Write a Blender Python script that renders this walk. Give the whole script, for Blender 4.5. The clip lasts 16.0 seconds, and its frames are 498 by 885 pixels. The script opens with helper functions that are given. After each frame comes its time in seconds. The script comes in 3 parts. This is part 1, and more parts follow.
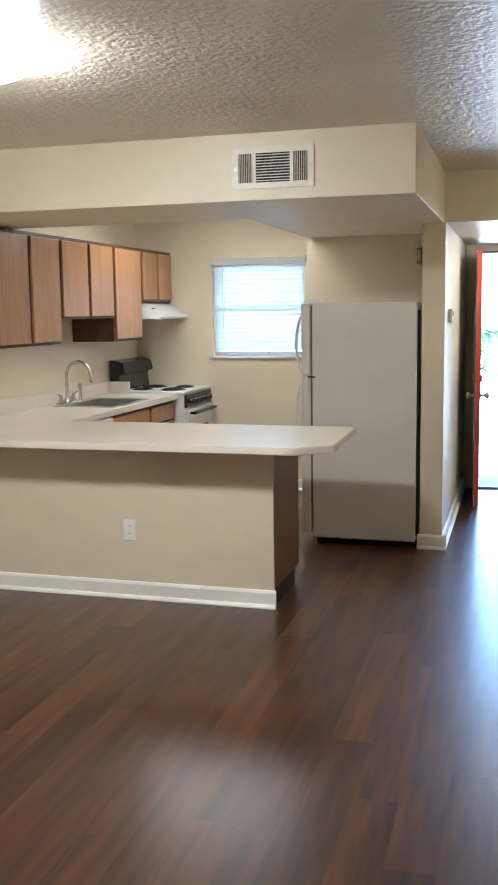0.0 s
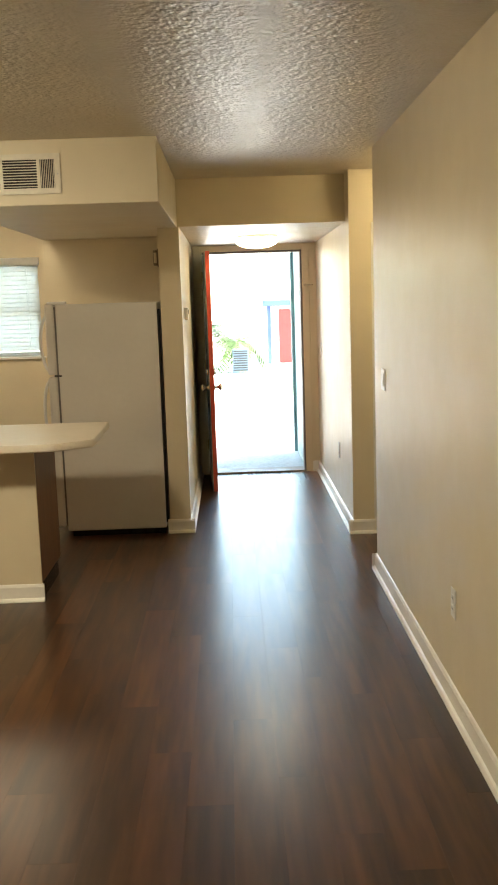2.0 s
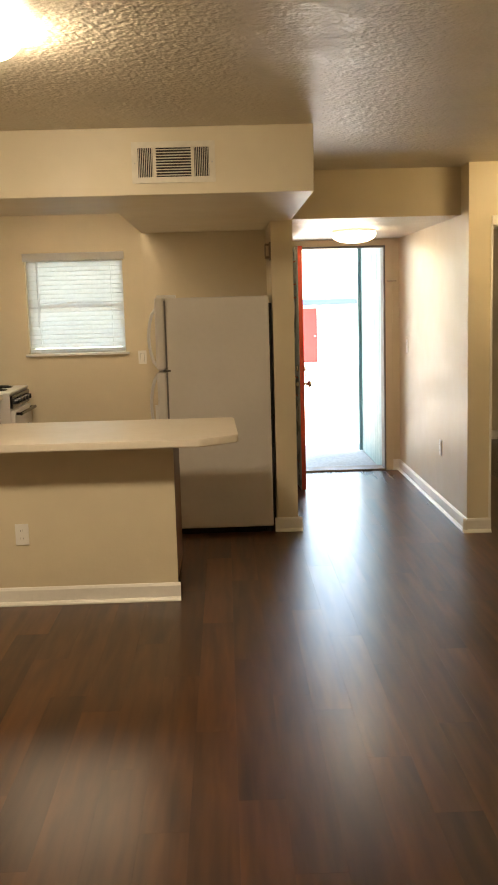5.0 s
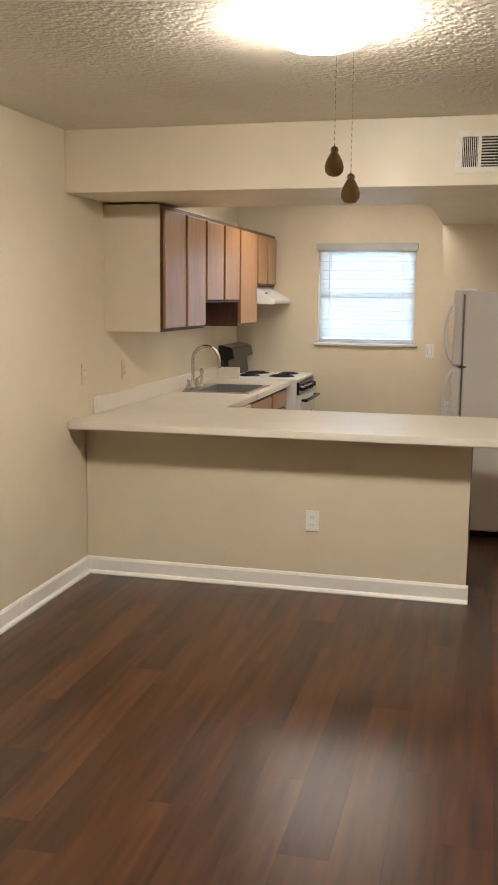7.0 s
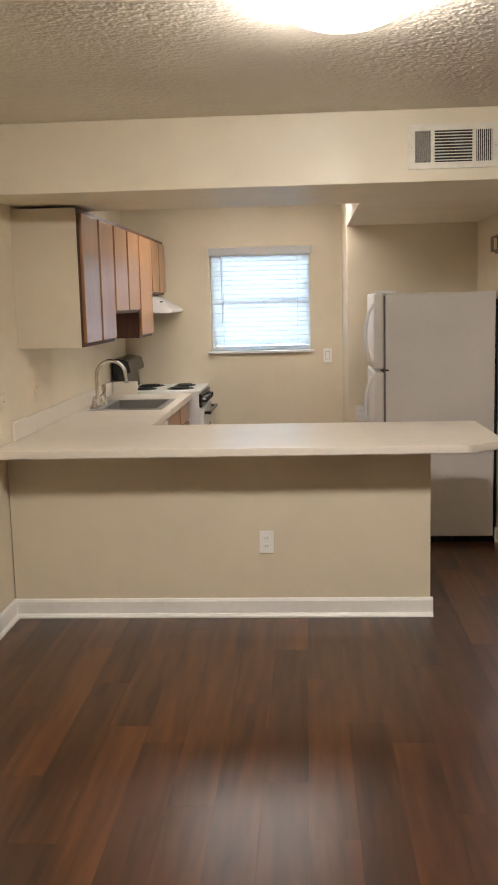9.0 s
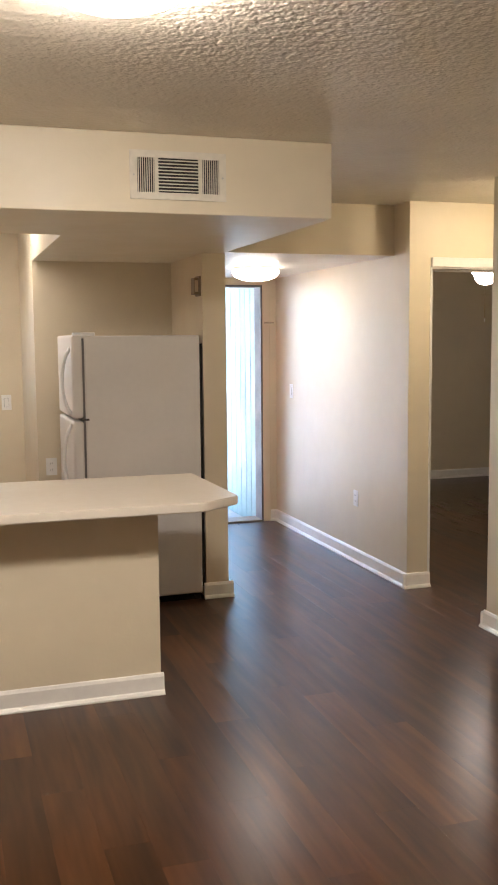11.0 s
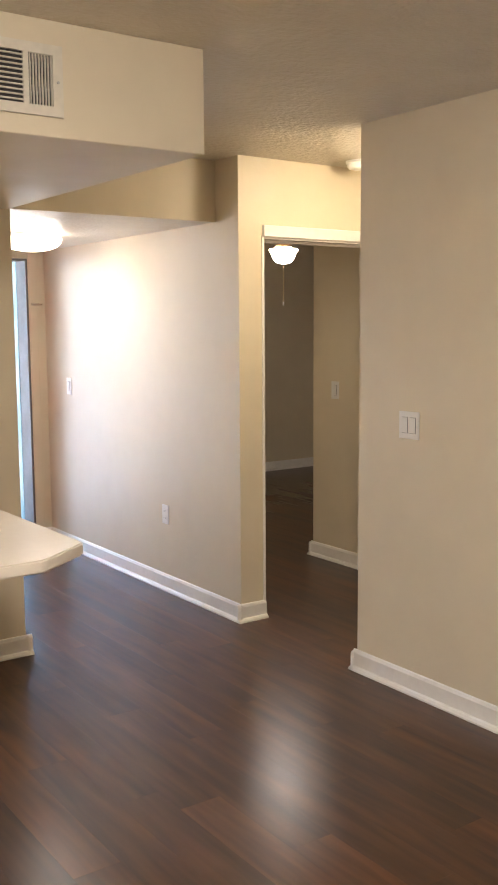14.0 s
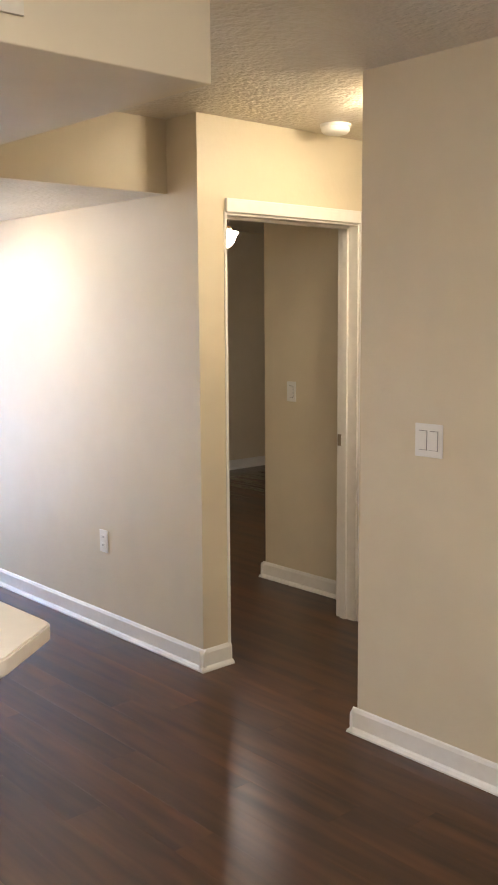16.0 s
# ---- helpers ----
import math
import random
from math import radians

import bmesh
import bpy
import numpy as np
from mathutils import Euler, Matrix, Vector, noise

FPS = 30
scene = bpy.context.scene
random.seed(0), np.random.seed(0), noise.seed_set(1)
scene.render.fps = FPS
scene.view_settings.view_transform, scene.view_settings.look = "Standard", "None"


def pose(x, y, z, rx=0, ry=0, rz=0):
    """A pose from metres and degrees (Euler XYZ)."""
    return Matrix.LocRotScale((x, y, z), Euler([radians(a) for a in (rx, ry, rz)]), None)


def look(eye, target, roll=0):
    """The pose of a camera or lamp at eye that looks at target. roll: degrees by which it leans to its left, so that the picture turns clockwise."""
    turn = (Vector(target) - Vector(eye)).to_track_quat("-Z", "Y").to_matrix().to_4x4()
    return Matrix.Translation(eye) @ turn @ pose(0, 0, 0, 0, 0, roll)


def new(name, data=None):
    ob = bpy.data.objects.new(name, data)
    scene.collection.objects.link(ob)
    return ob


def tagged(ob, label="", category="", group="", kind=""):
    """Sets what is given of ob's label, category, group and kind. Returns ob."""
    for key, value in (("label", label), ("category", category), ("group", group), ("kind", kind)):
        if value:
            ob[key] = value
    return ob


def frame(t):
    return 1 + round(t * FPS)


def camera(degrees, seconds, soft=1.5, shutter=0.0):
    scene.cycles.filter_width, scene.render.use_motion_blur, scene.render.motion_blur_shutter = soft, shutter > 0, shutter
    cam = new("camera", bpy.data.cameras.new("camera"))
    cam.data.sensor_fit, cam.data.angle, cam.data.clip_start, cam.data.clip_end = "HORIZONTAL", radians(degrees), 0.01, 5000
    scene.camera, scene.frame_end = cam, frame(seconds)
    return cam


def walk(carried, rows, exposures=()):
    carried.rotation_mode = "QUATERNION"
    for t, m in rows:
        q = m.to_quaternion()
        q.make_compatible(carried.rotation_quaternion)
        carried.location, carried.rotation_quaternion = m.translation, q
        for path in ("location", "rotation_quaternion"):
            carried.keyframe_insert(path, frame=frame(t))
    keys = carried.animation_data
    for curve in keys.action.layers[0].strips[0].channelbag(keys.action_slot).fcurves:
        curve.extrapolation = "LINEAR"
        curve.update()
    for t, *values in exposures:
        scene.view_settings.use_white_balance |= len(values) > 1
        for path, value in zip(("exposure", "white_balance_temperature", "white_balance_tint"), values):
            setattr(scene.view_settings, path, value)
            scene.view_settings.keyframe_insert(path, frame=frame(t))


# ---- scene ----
cam = camera(29.4, 16.0, soft=1.8)
PATH = [
    (0, (0.484, 0.131, 1.588), (-0.065, 2.035, 1.313), -0.8),
    (0.5, (0.5, 0.044, 1.611), (0.095, 1.986, 1.355), -0.9),
    (1, (0.444, -0.057, 1.614), (0.227, 1.915, 1.364), -1.4),
    (1.5, (0.381, -0.161, 1.612), (0.297, 1.819, 1.341), -1.7),
    (2, (0.33, -0.208, 1.606), (0.36, 1.77, 1.313), -1.9),
    (2.5, (0.298, -0.216, 1.602), (0.409, 1.758, 1.299), -1.4),
    (3, (0.146, -0.139, 1.581), (0.293, 1.834, 1.288), -1.7),
    (3.2, (0.086, -0.12, 1.58), (0.215, 1.854, 1.287), -2.1),
    (5.3, (-0.491, -0.08, 1.591), (-0.493, 1.899, 1.3), -1.2),
    (5.5, (-0.483, -0.088, 1.599), (-0.561, 1.89, 1.312), -1.1),
    (6, (-0.556, -0.045, 1.603), (-0.795, 1.921, 1.317), -0.1),
    (6.5, (-0.623, -0.042, 1.605), (-0.995, 1.899, 1.305), 0.2),
    (7, (-0.704, -0.044, 1.592), (-1.185, 1.873, 1.287), 0.5),
    (7.5, (-0.804, 0.006, 1.588), (-1.376, 1.897, 1.274), 1.0),
    (8, (-0.955, 0.098, 1.598), (-1.524, 1.994, 1.307), 0.1),
    (8.5, (-1.138, 0.169, 1.600), (-1.549, 2.106, 1.314), 0.3),
    (9, (-1.371, 0.219, 1.596), (-1.495, 2.194, 1.304), -1.4),
    (9.5, (-1.498, 0.289, 1.608), (-1.467, 2.268, 1.320), 1.1),
    (10, (-1.564, 0.453, 1.610), (-1.332, 2.424, 1.365), -0.5),
    (10.2, (-1.61, 0.525, 1.608), (-1.290, 2.487, 1.370), -0.6),
    (12.3, (-1.674, 1.293, 1.591), (-0.804, 3.079, 1.36), -0.9),
    (12.5, (-1.652, 1.382, 1.589), (-0.762, 3.155, 1.337), -0.8),
    (13, (-1.674, 1.629, 1.59), (-0.666, 3.338, 1.34), -0.1),
    (13.5, (-1.714, 1.876, 1.597), (-0.595, 3.514, 1.345), -1.5),
    (14, (-1.683, 2.106, 1.586), (-0.538, 3.727, 1.34), -0.4),
    (14.5, (-1.592, 2.34, 1.588), (-0.456, 3.961, 1.301), -0.5),
    (15, (-1.566, 2.569, 1.589), (-0.318, 4.11, 1.327), -0.8),
    (15.5, (-1.556, 2.785, 1.595), (-0.245, 4.266, 1.299), -1.1),
    (16, (-1.469, 2.962, 1.593), (-0.144, 4.436, 1.328), -0.4),
]
EXPOSURES = [
    (0.0, 4.42, 5200, 8),
    (0.8, 4.20, 6900, 7),
    (2.0, 3.95, 7500, 4),
    (3.2, 3.93, 7600, 3),
    (5.5, 3.80, 8200, 14),
    (6.2, 3.85, 8200, 15),
    (7.2, 4.30, 5700, 13),
    (10.2, 4.20, 5900, 15),
    (12.3, 4.42, 6200, 17),
    (16.0, 4.48, 5900, 14),
]
walk(cam, [(t, look(eye, target, roll)) for t, eye, target, roll in PATH], EXPOSURES)

# ---- light ----
LAMP, HALL_LAMP, BED_LAMP, KITCHEN_LAMP, PASSAGE_LAMP = 9.0, 1.3, 3.6, 0.52, 2.6
world = bpy.data.worlds.new("sky")
scene.world = world
world.use_nodes = True
sky = world.node_tree.nodes.new("ShaderNodeTexSky")
sky.sky_type, sky.sun_disc = "NISHITA", False
sky.sun_elevation, sky.sun_rotation = radians(67), radians(120)
back = world.node_tree.nodes["Background"]
world.node_tree.links.new(sky.outputs[0], back.inputs[0])
back.inputs[1].default_value = 0.15
sun = new("sun", bpy.data.lights.new("sun", "SUN"))
sun.data.energy, sun.data.angle, sun.data.color = 2.8, radians(0.5), (1.0, 0.96, 0.9)
sun.matrix_world = look((35, -20, 96), (0, 0, 0))


# ---- materials ----
def material(name, color, rough=0.5, metal=0.0, grain=0.06, size=30.0, bump=0.0, bump_size=80.0, blotch=0.06, emit=0.0, glow=None, coat=0.0, spec=0.5, uneven=0.15):
    """A painted or plain surface: colour varied at two scales, and fine relief."""
    m = bpy.data.materials.new(name)
    m.use_nodes = True
    n, l = m.node_tree.nodes, m.node_tree.links
    b = n["Principled BSDF"]
    b.inputs["Metallic"].default_value = metal
    b.inputs["Coat Weight"].default_value = coat
    b.inputs["Specular IOR Level"].default_value = spec
    pos = n.new("ShaderNodeNewGeometry").outputs["Position"]

    def noise_at(scale, detail=1.5):
        t = n.new("ShaderNodeTexNoise")
        t.inputs["Scale"].default_value, t.inputs["Detail"].default_value = scale, detail
        l.new(pos, t.inputs["Vector"])
        return t.outputs["Fac"]

    def span(fac, low, high):
        r = n.new("ShaderNodeMapRange")
        r.inputs["To Min"].default_value, r.inputs["To Max"].default_value = low, high
        r.inputs["From Min"].default_value, r.inputs["From Max"].default_value = 0.3, 0.7
        l.new(fac, r.inputs["Value"])
        return r.outputs["Result"]

    def times(a, c):
        x = n.new("ShaderNodeMath")
        x.operation = "MULTIPLY"
        l.new(a, x.inputs[0]), l.new(c, x.inputs[1])
        return x.outputs[0]

    value = times(span(noise_at(size), 1 - grain, 1 + grain), span(noise_at(1.7), 1 - blotch, 1 + blotch))
    v = n.new("ShaderNodeVectorMath")
    v.operation = "SCALE"
    v.inputs[0].default_value = color
    l.new(value, v.inputs["Scale"])
    l.new(v.outputs[0], b.inputs["Base Color"])
    l.new(span(noise_at(6.0), rough * (1 - uneven), min(1.0, rough * (1 + uneven))), b.inputs["Roughness"])
    if bump:
        u = n.new("ShaderNodeBump")
        u.inputs["Strength"].default_value, u.inputs["Distance"].default_value = 1.0, bump
        l.new(noise_at(bump_size, 1.5), u.inputs["Height"])
        l.new(u.outputs[0], b.inputs["Normal"])
    if emit:
        b.inputs["Emission Color"].default_value = (*(glow or color), 1)
        b.inputs["Emission Strength"].default_value = emit
    return m


def wood(name, dark, light, along=1, rough=0.35, stretch=14.0, fine=55.0, bump=0.0004, vary=0.25, spec=0.5, coat=0.0, coat_rough=0.15):
    """Grain drawn out along one axis, varied from piece to piece."""
    m = bpy.data.materials.new(name)
    m.use_nodes = True
    n, l = m.node_tree.nodes, m.node_tree.links
    b = n["Principled BSDF"]
    geo, info = n.new("ShaderNodeNewGeometry"), n.new("ShaderNodeObjectInfo")
    shift = n.new("ShaderNodeVectorMath")
    shift.operation = "MULTIPLY_ADD"
    l.new(info.outputs["Random"], shift.inputs[0])
    shift.inputs[1].default_value = (37.0, 53.0, 29.0)
    l.new(geo.outputs["Position"], shift.inputs[2])
    mapping = n.new("ShaderNodeMapping")
    scale = [1.0, 1.0, 1.0]
    scale[along] = 1.0 / stretch
    mapping.inputs["Scale"].default_value = scale
    l.new(shift.outputs[0], mapping.inputs["Vector"])

    def tex(s, d, dist=0.0):
        t = n.new("ShaderNodeTexNoise")
        t.inputs["Scale"].default_value, t.inputs["Detail"].default_value, t.inputs["Distortion"].default_value = s, d, dist
        l.new(mapping.outputs[0], t.inputs["Vector"])
        return t.outputs["Fac"]

    broad, thin = tex(fine * 0.22, 2.0, 0.5), tex(fine, 2.0, 0.2)
    mix = n.new("ShaderNodeMath")
    mix.operation = "MULTIPLY_ADD"
    l.new(thin, mix.inputs[0])
    mix.inputs[1].default_value = 0.45
    half = n.new("ShaderNodeMath")
    half.operation = "MULTIPLY"
    half.inputs[1].default_value = 0.55
    l.new(broad, half.inputs[0])
    l.new(half.outputs[0], mix.inputs[2])
    ramp = n.new("ShaderNodeValToRGB")
    ramp.color_ramp.elements[0].position, ramp.color_ramp.elements[0].color = 0.34, (*dark, 1)
    ramp.color_ramp.elements[1].position, ramp.color_ramp.elements[1].color = 0.66, (*light, 1)
    l.new(mix.outputs[0], ramp.inputs[0])
    spread = n.new("ShaderNodeMapRange")
    spread.inputs["To Min"].default_value, spread.inputs["To Max"].default_value = 1 - vary, 1 + vary
    l.new(info.outputs["Random"], spread.inputs["Value"])
    v = n.new("ShaderNodeVectorMath")
    v.operation = "SCALE"
    l.new(ramp.outputs[0], v.inputs[0])
    l.new(spread.outputs[0], v.inputs["Scale"])
    l.new(v.outputs[0], b.inputs["Base Color"])
    r = n.new("ShaderNodeMapRange")
    r.inputs["To Min"].default_value, r.inputs["To Max"].default_value = rough * 0.98, rough * 1.15
    l.new(broad, r.inputs["Value"])
    l.new(r.outputs[0], b.inputs["Roughness"])
    b.inputs["Specular IOR Level"].default_value = spec
    if bump:
        u = n.new("ShaderNodeBump")
        u.inputs["Strength"].default_value, u.inputs["Distance"].default_value = 1.0, bump
        l.new(broad, u.inputs["Height"])
        l.new(u.outputs[0], b.inputs["Normal"])
        l.new(u.outputs[0], b.inputs["Coat Normal"])
    b.inputs["Coat Weight"].default_value, b.inputs["Coat Roughness"].default_value = coat, coat_rough
    b.inputs["Coat IOR"].default_value = 1.36
    return m


CREAM = (0.74, 0.655, 0.49)
M_WALL = material("cream_wall_paint", CREAM, 0.45, bump=0.0006, bump_size=45, uneven=0.15, grain=0.012, size=9, blotch=0.03)
M_CEIL = material("textured_ceiling_paint", (0.68, 0.62, 0.51), 0.38, bump=0.008, bump_size=42, grain=0.015, size=9)
M_TRIM = material("white_trim_paint", (0.87, 0.85, 0.80), 0.36, bump=0.0002, grain=0.02)
M_FLOOR = wood("dark_brown_plank", (0.029, 0.0090, 0.0020), (0.090, 0.0315, 0.0078), along=1, rough=0.45, stretch=11, fine=24, vary=0.26, bump=0.0005, spec=0.12, coat=1.0, coat_rough=0.26)
M_GAP = material("plank_joint", (0.04, 0.016, 0.009), 0.6)
M_CAB = wood("oak_cabinet_door", (0.34, 0.165, 0.066), (0.45, 0.24, 0.10), along=2, rough=0.27, stretch=9, fine=45, vary=0.1)
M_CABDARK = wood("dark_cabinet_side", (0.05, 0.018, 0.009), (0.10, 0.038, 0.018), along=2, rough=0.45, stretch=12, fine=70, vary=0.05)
M_PENEND = wood("brown_end_panel", (0.14, 0.060, 0.026), (0.22, 0.105, 0.048), along=2, rough=0.4, stretch=12, fine=60, vary=0.05)
M_CABBOX = material("cream_cabinet_side", (0.70, 0.62, 0.47), 0.4, grain=0.015, size=12)
M_COUNTER = material("cream_laminate", (0.76, 0.70, 0.60), 0.37, grain=0.015, size=25, blotch=0.02)
M_WHITE = material("white_enamel", (0.80, 0.80, 0.78), 0.34, grain=0.01, blotch=0.02)
M_FRIDGE = material("white_textured_steel", (0.74, 0.72, 0.69), 0.38, grain=0.01, bump=0.0002, bump_size=120)
M_SEAL = material("grey_rubber_seal", (0.18, 0.17, 0.16), 0.7)
M_BLACK = material("black_enamel", (0.015, 0.015, 0.016), 0.2, grain=0.1)
M_COIL = material("black_burner_coil", (0.02, 0.02, 0.02), 0.5)
M_STEEL = material("brushed_steel", (0.55, 0.54, 0.52), 0.35, metal=1.0, grain=0.05, size=120)
M_CHROME = material("brushed_nickel", (0.62, 0.58, 0.52), 0.22, metal=1.0)
M_PLASTIC = material("white_plastic", (0.88, 0.87, 0.83), 0.35, grain=0.01)
M_SLOT = material("dark_slot", (0.05, 0.045, 0.04), 0.6)
M_VENT = material("vent_white_metal", (0.74, 0.69, 0.58), 0.4)
M_VENTSHADE = material("vent_shade_dark", (0.035, 0.03, 0.028), 0.8)
M_BLIND = material("white_vinyl_slat", (0.82, 0.82, 0.80), 0.4)
n, l = M_BLIND.node_tree.nodes, M_BLIND.node_tree.links
thru, both = n.new("ShaderNodeBsdfTranslucent"), n.new("ShaderNodeMixShader")
thru.inputs[0].default_value, both.inputs[0].default_value = (0.84, 0.86, 0.89, 1), 0.52
l.new(n["Principled BSDF"].outputs[0], both.inputs[1]), l.new(thru.outputs[0], both.inputs[2]), l.new(both.outputs[0], n["Material Output"].inputs[0])
M_RED = material("red_door_paint", (0.55, 0.075, 0.04), 0.4, bump=0.0004)
M_BLUEGREY = material("blue_grey_door_paint", (0.50, 0.61, 0.68), 0.28, bump=0.0004)
M_STORM = material("pale_green_siding", (0.21, 0.34, 0.345), 0.55)
M_BRASS = material("dull_brass", (0.5, 0.38, 0.2), 0.35, metal=1.0)
M_BROWNMETAL = material("brown_box_metal", (0.28, 0.22, 0.15), 0.5)
M_FANWOOD = wood("fan_blade_wood", (0.14, 0.05, 0.025), (0.26, 0.11, 0.05), along=0, rough=0.4)
M_PULL = wood("smoky_pull_glass", (0.20, 0.15, 0.085), (0.34, 0.27, 0.17), along=2, rough=0.5, stretch=4, fine=150)
n, l = M_PULL.node_tree.nodes, M_PULL.node_tree.links
thru, both = n.new("ShaderNodeBsdfTranslucent"), n.new("ShaderNodeMixShader")
thru.inputs[0].default_value, both.inputs[0].default_value = (0.75, 0.58, 0.33, 1), 0.5
l.new(n["Principled BSDF"].outputs[0], both.inputs[1]), l.new(thru.outputs[0], both.inputs[2]), l.new(both.outputs[0], n["Material Output"].inputs[0])
M_CONCRETE = material("sunlit_concrete", (0.46, 0.45, 0.42), 0.85, bump=0.002, bump_size=60, grain=0.12, blotch=0.15)
M_FACADE = material("white_stucco", (0.78, 0.76, 0.70), 0.8, bump=0.003)
M_BLUE = material("blue_fascia_paint", (0.035, 0.07, 0.22), 0.5)
M_FARRED = material("far_red_door_paint", (0.5, 0.025, 0.02), 0.5)
M_LEAF = material("palm_green", (0.045, 0.09, 0.015), 0.5, grain=0.3, size=8)
M_BARK = material("grey_bark", (0.42, 0.36, 0.28), 0.85, bump=0.01, bump_size=12)
M_UNIT = material("grey_blue_unit_metal", (0.06, 0.10, 0.13), 0.5)
M_ROOF = material("grey_shingle", (0.2, 0.19, 0.18), 0.9, bump=0.004)
WARM = (1.0, 0.88, 0.72)
M_GLOW = material("lit_frosted_shade", (0.9, 0.88, 0.82), 0.4, emit=LAMP, glow=WARM)
M_GLOWHALL = material("lit_hall_shade", (0.9, 0.88, 0.82), 0.4, emit=HALL_LAMP, glow=WARM)
M_GLOWPASS = material("lit_passage_shade", (0.9, 0.88, 0.82), 0.4, emit=PASSAGE_LAMP, glow=(1.0, 0.82, 0.55))
M_GLOWBED = material("lit_fan_shade", (0.9, 0.88, 0.82), 0.4, emit=BED_LAMP, glow=WARM)
M_GLOWKIT = material("lit_kitchen_shade", (0.9, 0.88, 0.82), 0.4, emit=KITCHEN_LAMP, glow=WARM)


def glass(name, tint=(0.9, 0.97, 0.95), rough=0.02):
    m = bpy.data.materials.new(name)
    m.use_nodes = True
    n, l = m.node_tree.nodes, m.node_tree.links
    n.remove(n["Principled BSDF"])
    clear, shine, mix = n.new("ShaderNodeBsdfTransparent"), n.new("ShaderNodeBsdfGlossy"), n.new("ShaderNodeMixShader")
    clear.inputs[0].default_value = (*tint, 1)
    shine.inputs["Roughness"].default_value = rough
    mix.inputs[0].default_value = 0.1
    l.new(clear.outputs[0], mix.inputs[1]), l.new(shine.outputs[0], mix.inputs[2])
    l.new(mix.outputs[0], n["Material Output"].inputs[0])
    return m


M_GLASS = glass("window_glass")

# ---- building helpers ----
PLACE = {}


def part(name, bm, mat, parent=None, label="", smooth=False):
    """Links bm, given in the world's or the thing's own metres, as one mesh."""
    xs = [v.co for v in bm.verts]
    c = Vector([(min(v[k] for v in xs) + max(v[k] for v in xs)) / 2 for k in range(3)])
    if parent is None:
        c.z = min(v.z for v in xs)
    bmesh.ops.translate(bm, verts=bm.verts, vec=-c)
    me = bpy.data.meshes.new(name)
    bm.to_mesh(me)
    bm.free()
    for p in me.polygons:
        p.use_smooth = smooth
    me.materials.append(mat)
    ob = new(name, me)
    ob.location = c
    PLACE[ob] = c
    if parent:
        ob.parent = parent
        ob.matrix_parent_inverse = Matrix.Translation(-PLACE[parent])
    if label:
        ob["label"] = label
    return ob


def thing(name, base, label, category, group=""):
    ob = new(name)
    ob.location, ob.empty_display_size = base, 0.1
    PLACE[ob] = Vector(base)
    return tagged(ob, label, category, group)


def add(bm, other):
    me = bpy.data.meshes.new("tmp")
    other.to_mesh(me)
    other.free()
    bm.from_mesh(me)
    bpy.data.meshes.remove(me)
    return bm


def box(x0, x1, y0, y1, z0, z1, bevel=0.0, seg=2):
    b = bmesh.new()
    bmesh.ops.create_cube(b, size=1)
    for v in b.verts:
        v.co = Vector((x0 + (v.co.x + 0.5) * (x1 - x0), y0 + (v.co.y + 0.5) * (y1 - y0), z0 + (v.co.z + 0.5) * (z1 - z0)))
    if bevel:
        bmesh.ops.bevel(b, geom=b.edges[:], offset=bevel, segments=seg, affect="EDGES", profile=0.5)
    return b


def boxes(*list_of):
    bm = bmesh.new()
    for one in list_of:
        add(bm, box(*one))
    return bm


def prism(poly, z0, z1, bevel=0.0, seg=3):
    bm = bmesh.new()
    low, high = [[bm.verts.new((x, y, z)) for x, y in poly] for z in (z0, z1)]
    n = len(poly)
    bm.faces.new(low), bm.faces.new(high)
    for k in range(n):
        bm.faces.new((low[k], low[(k + 1) % n], high[(k + 1) % n], high[k]))
    bmesh.ops.recalc_face_normals(bm, faces=bm.faces[:])
    if bevel:
        bmesh.ops.bevel(bm, geom=bm.edges[:], offset=bevel, segments=seg, affect="EDGES", profile=0.5)
    return bm


def cyl(p, q, r, r2=None, seg=20, caps=True):
    p, q = Vector(p), Vector(q)
    bm = bmesh.new()
    bmesh.ops.create_cone(bm, cap_ends=caps, segments=seg, radius1=r, radius2=r if r2 is None else r2, depth=(q - p).length)
    turn = (q - p).to_track_quat("Z", "Y").to_matrix().to_4x4()
    bmesh.ops.transform(bm, matrix=Matrix.Translation((p + q) / 2) @ turn, verts=bm.verts)
    return bm


def lathe(center, profile, seg=40):
    """profile: (radius, height) from one end to the other."""
    bm = bmesh.new()
    rings = []
    for r, z in profile:
        rings.append([bm.verts.new((center[0] + max(r, 0.0005) * math.cos(a), center[1] + max(r, 0.0005) * math.sin(a), center[2] + z)) for a in [2 * math.pi * k / seg for k in range(seg)]])
    for a, b in zip(rings, rings[1:]):
        for k in range(seg):
            bm.faces.new((a[k], a[(k + 1) % seg], b[(k + 1) % seg], b[k]))
    bmesh.ops.recalc_face_normals(bm, faces=bm.faces[:])
    return bm


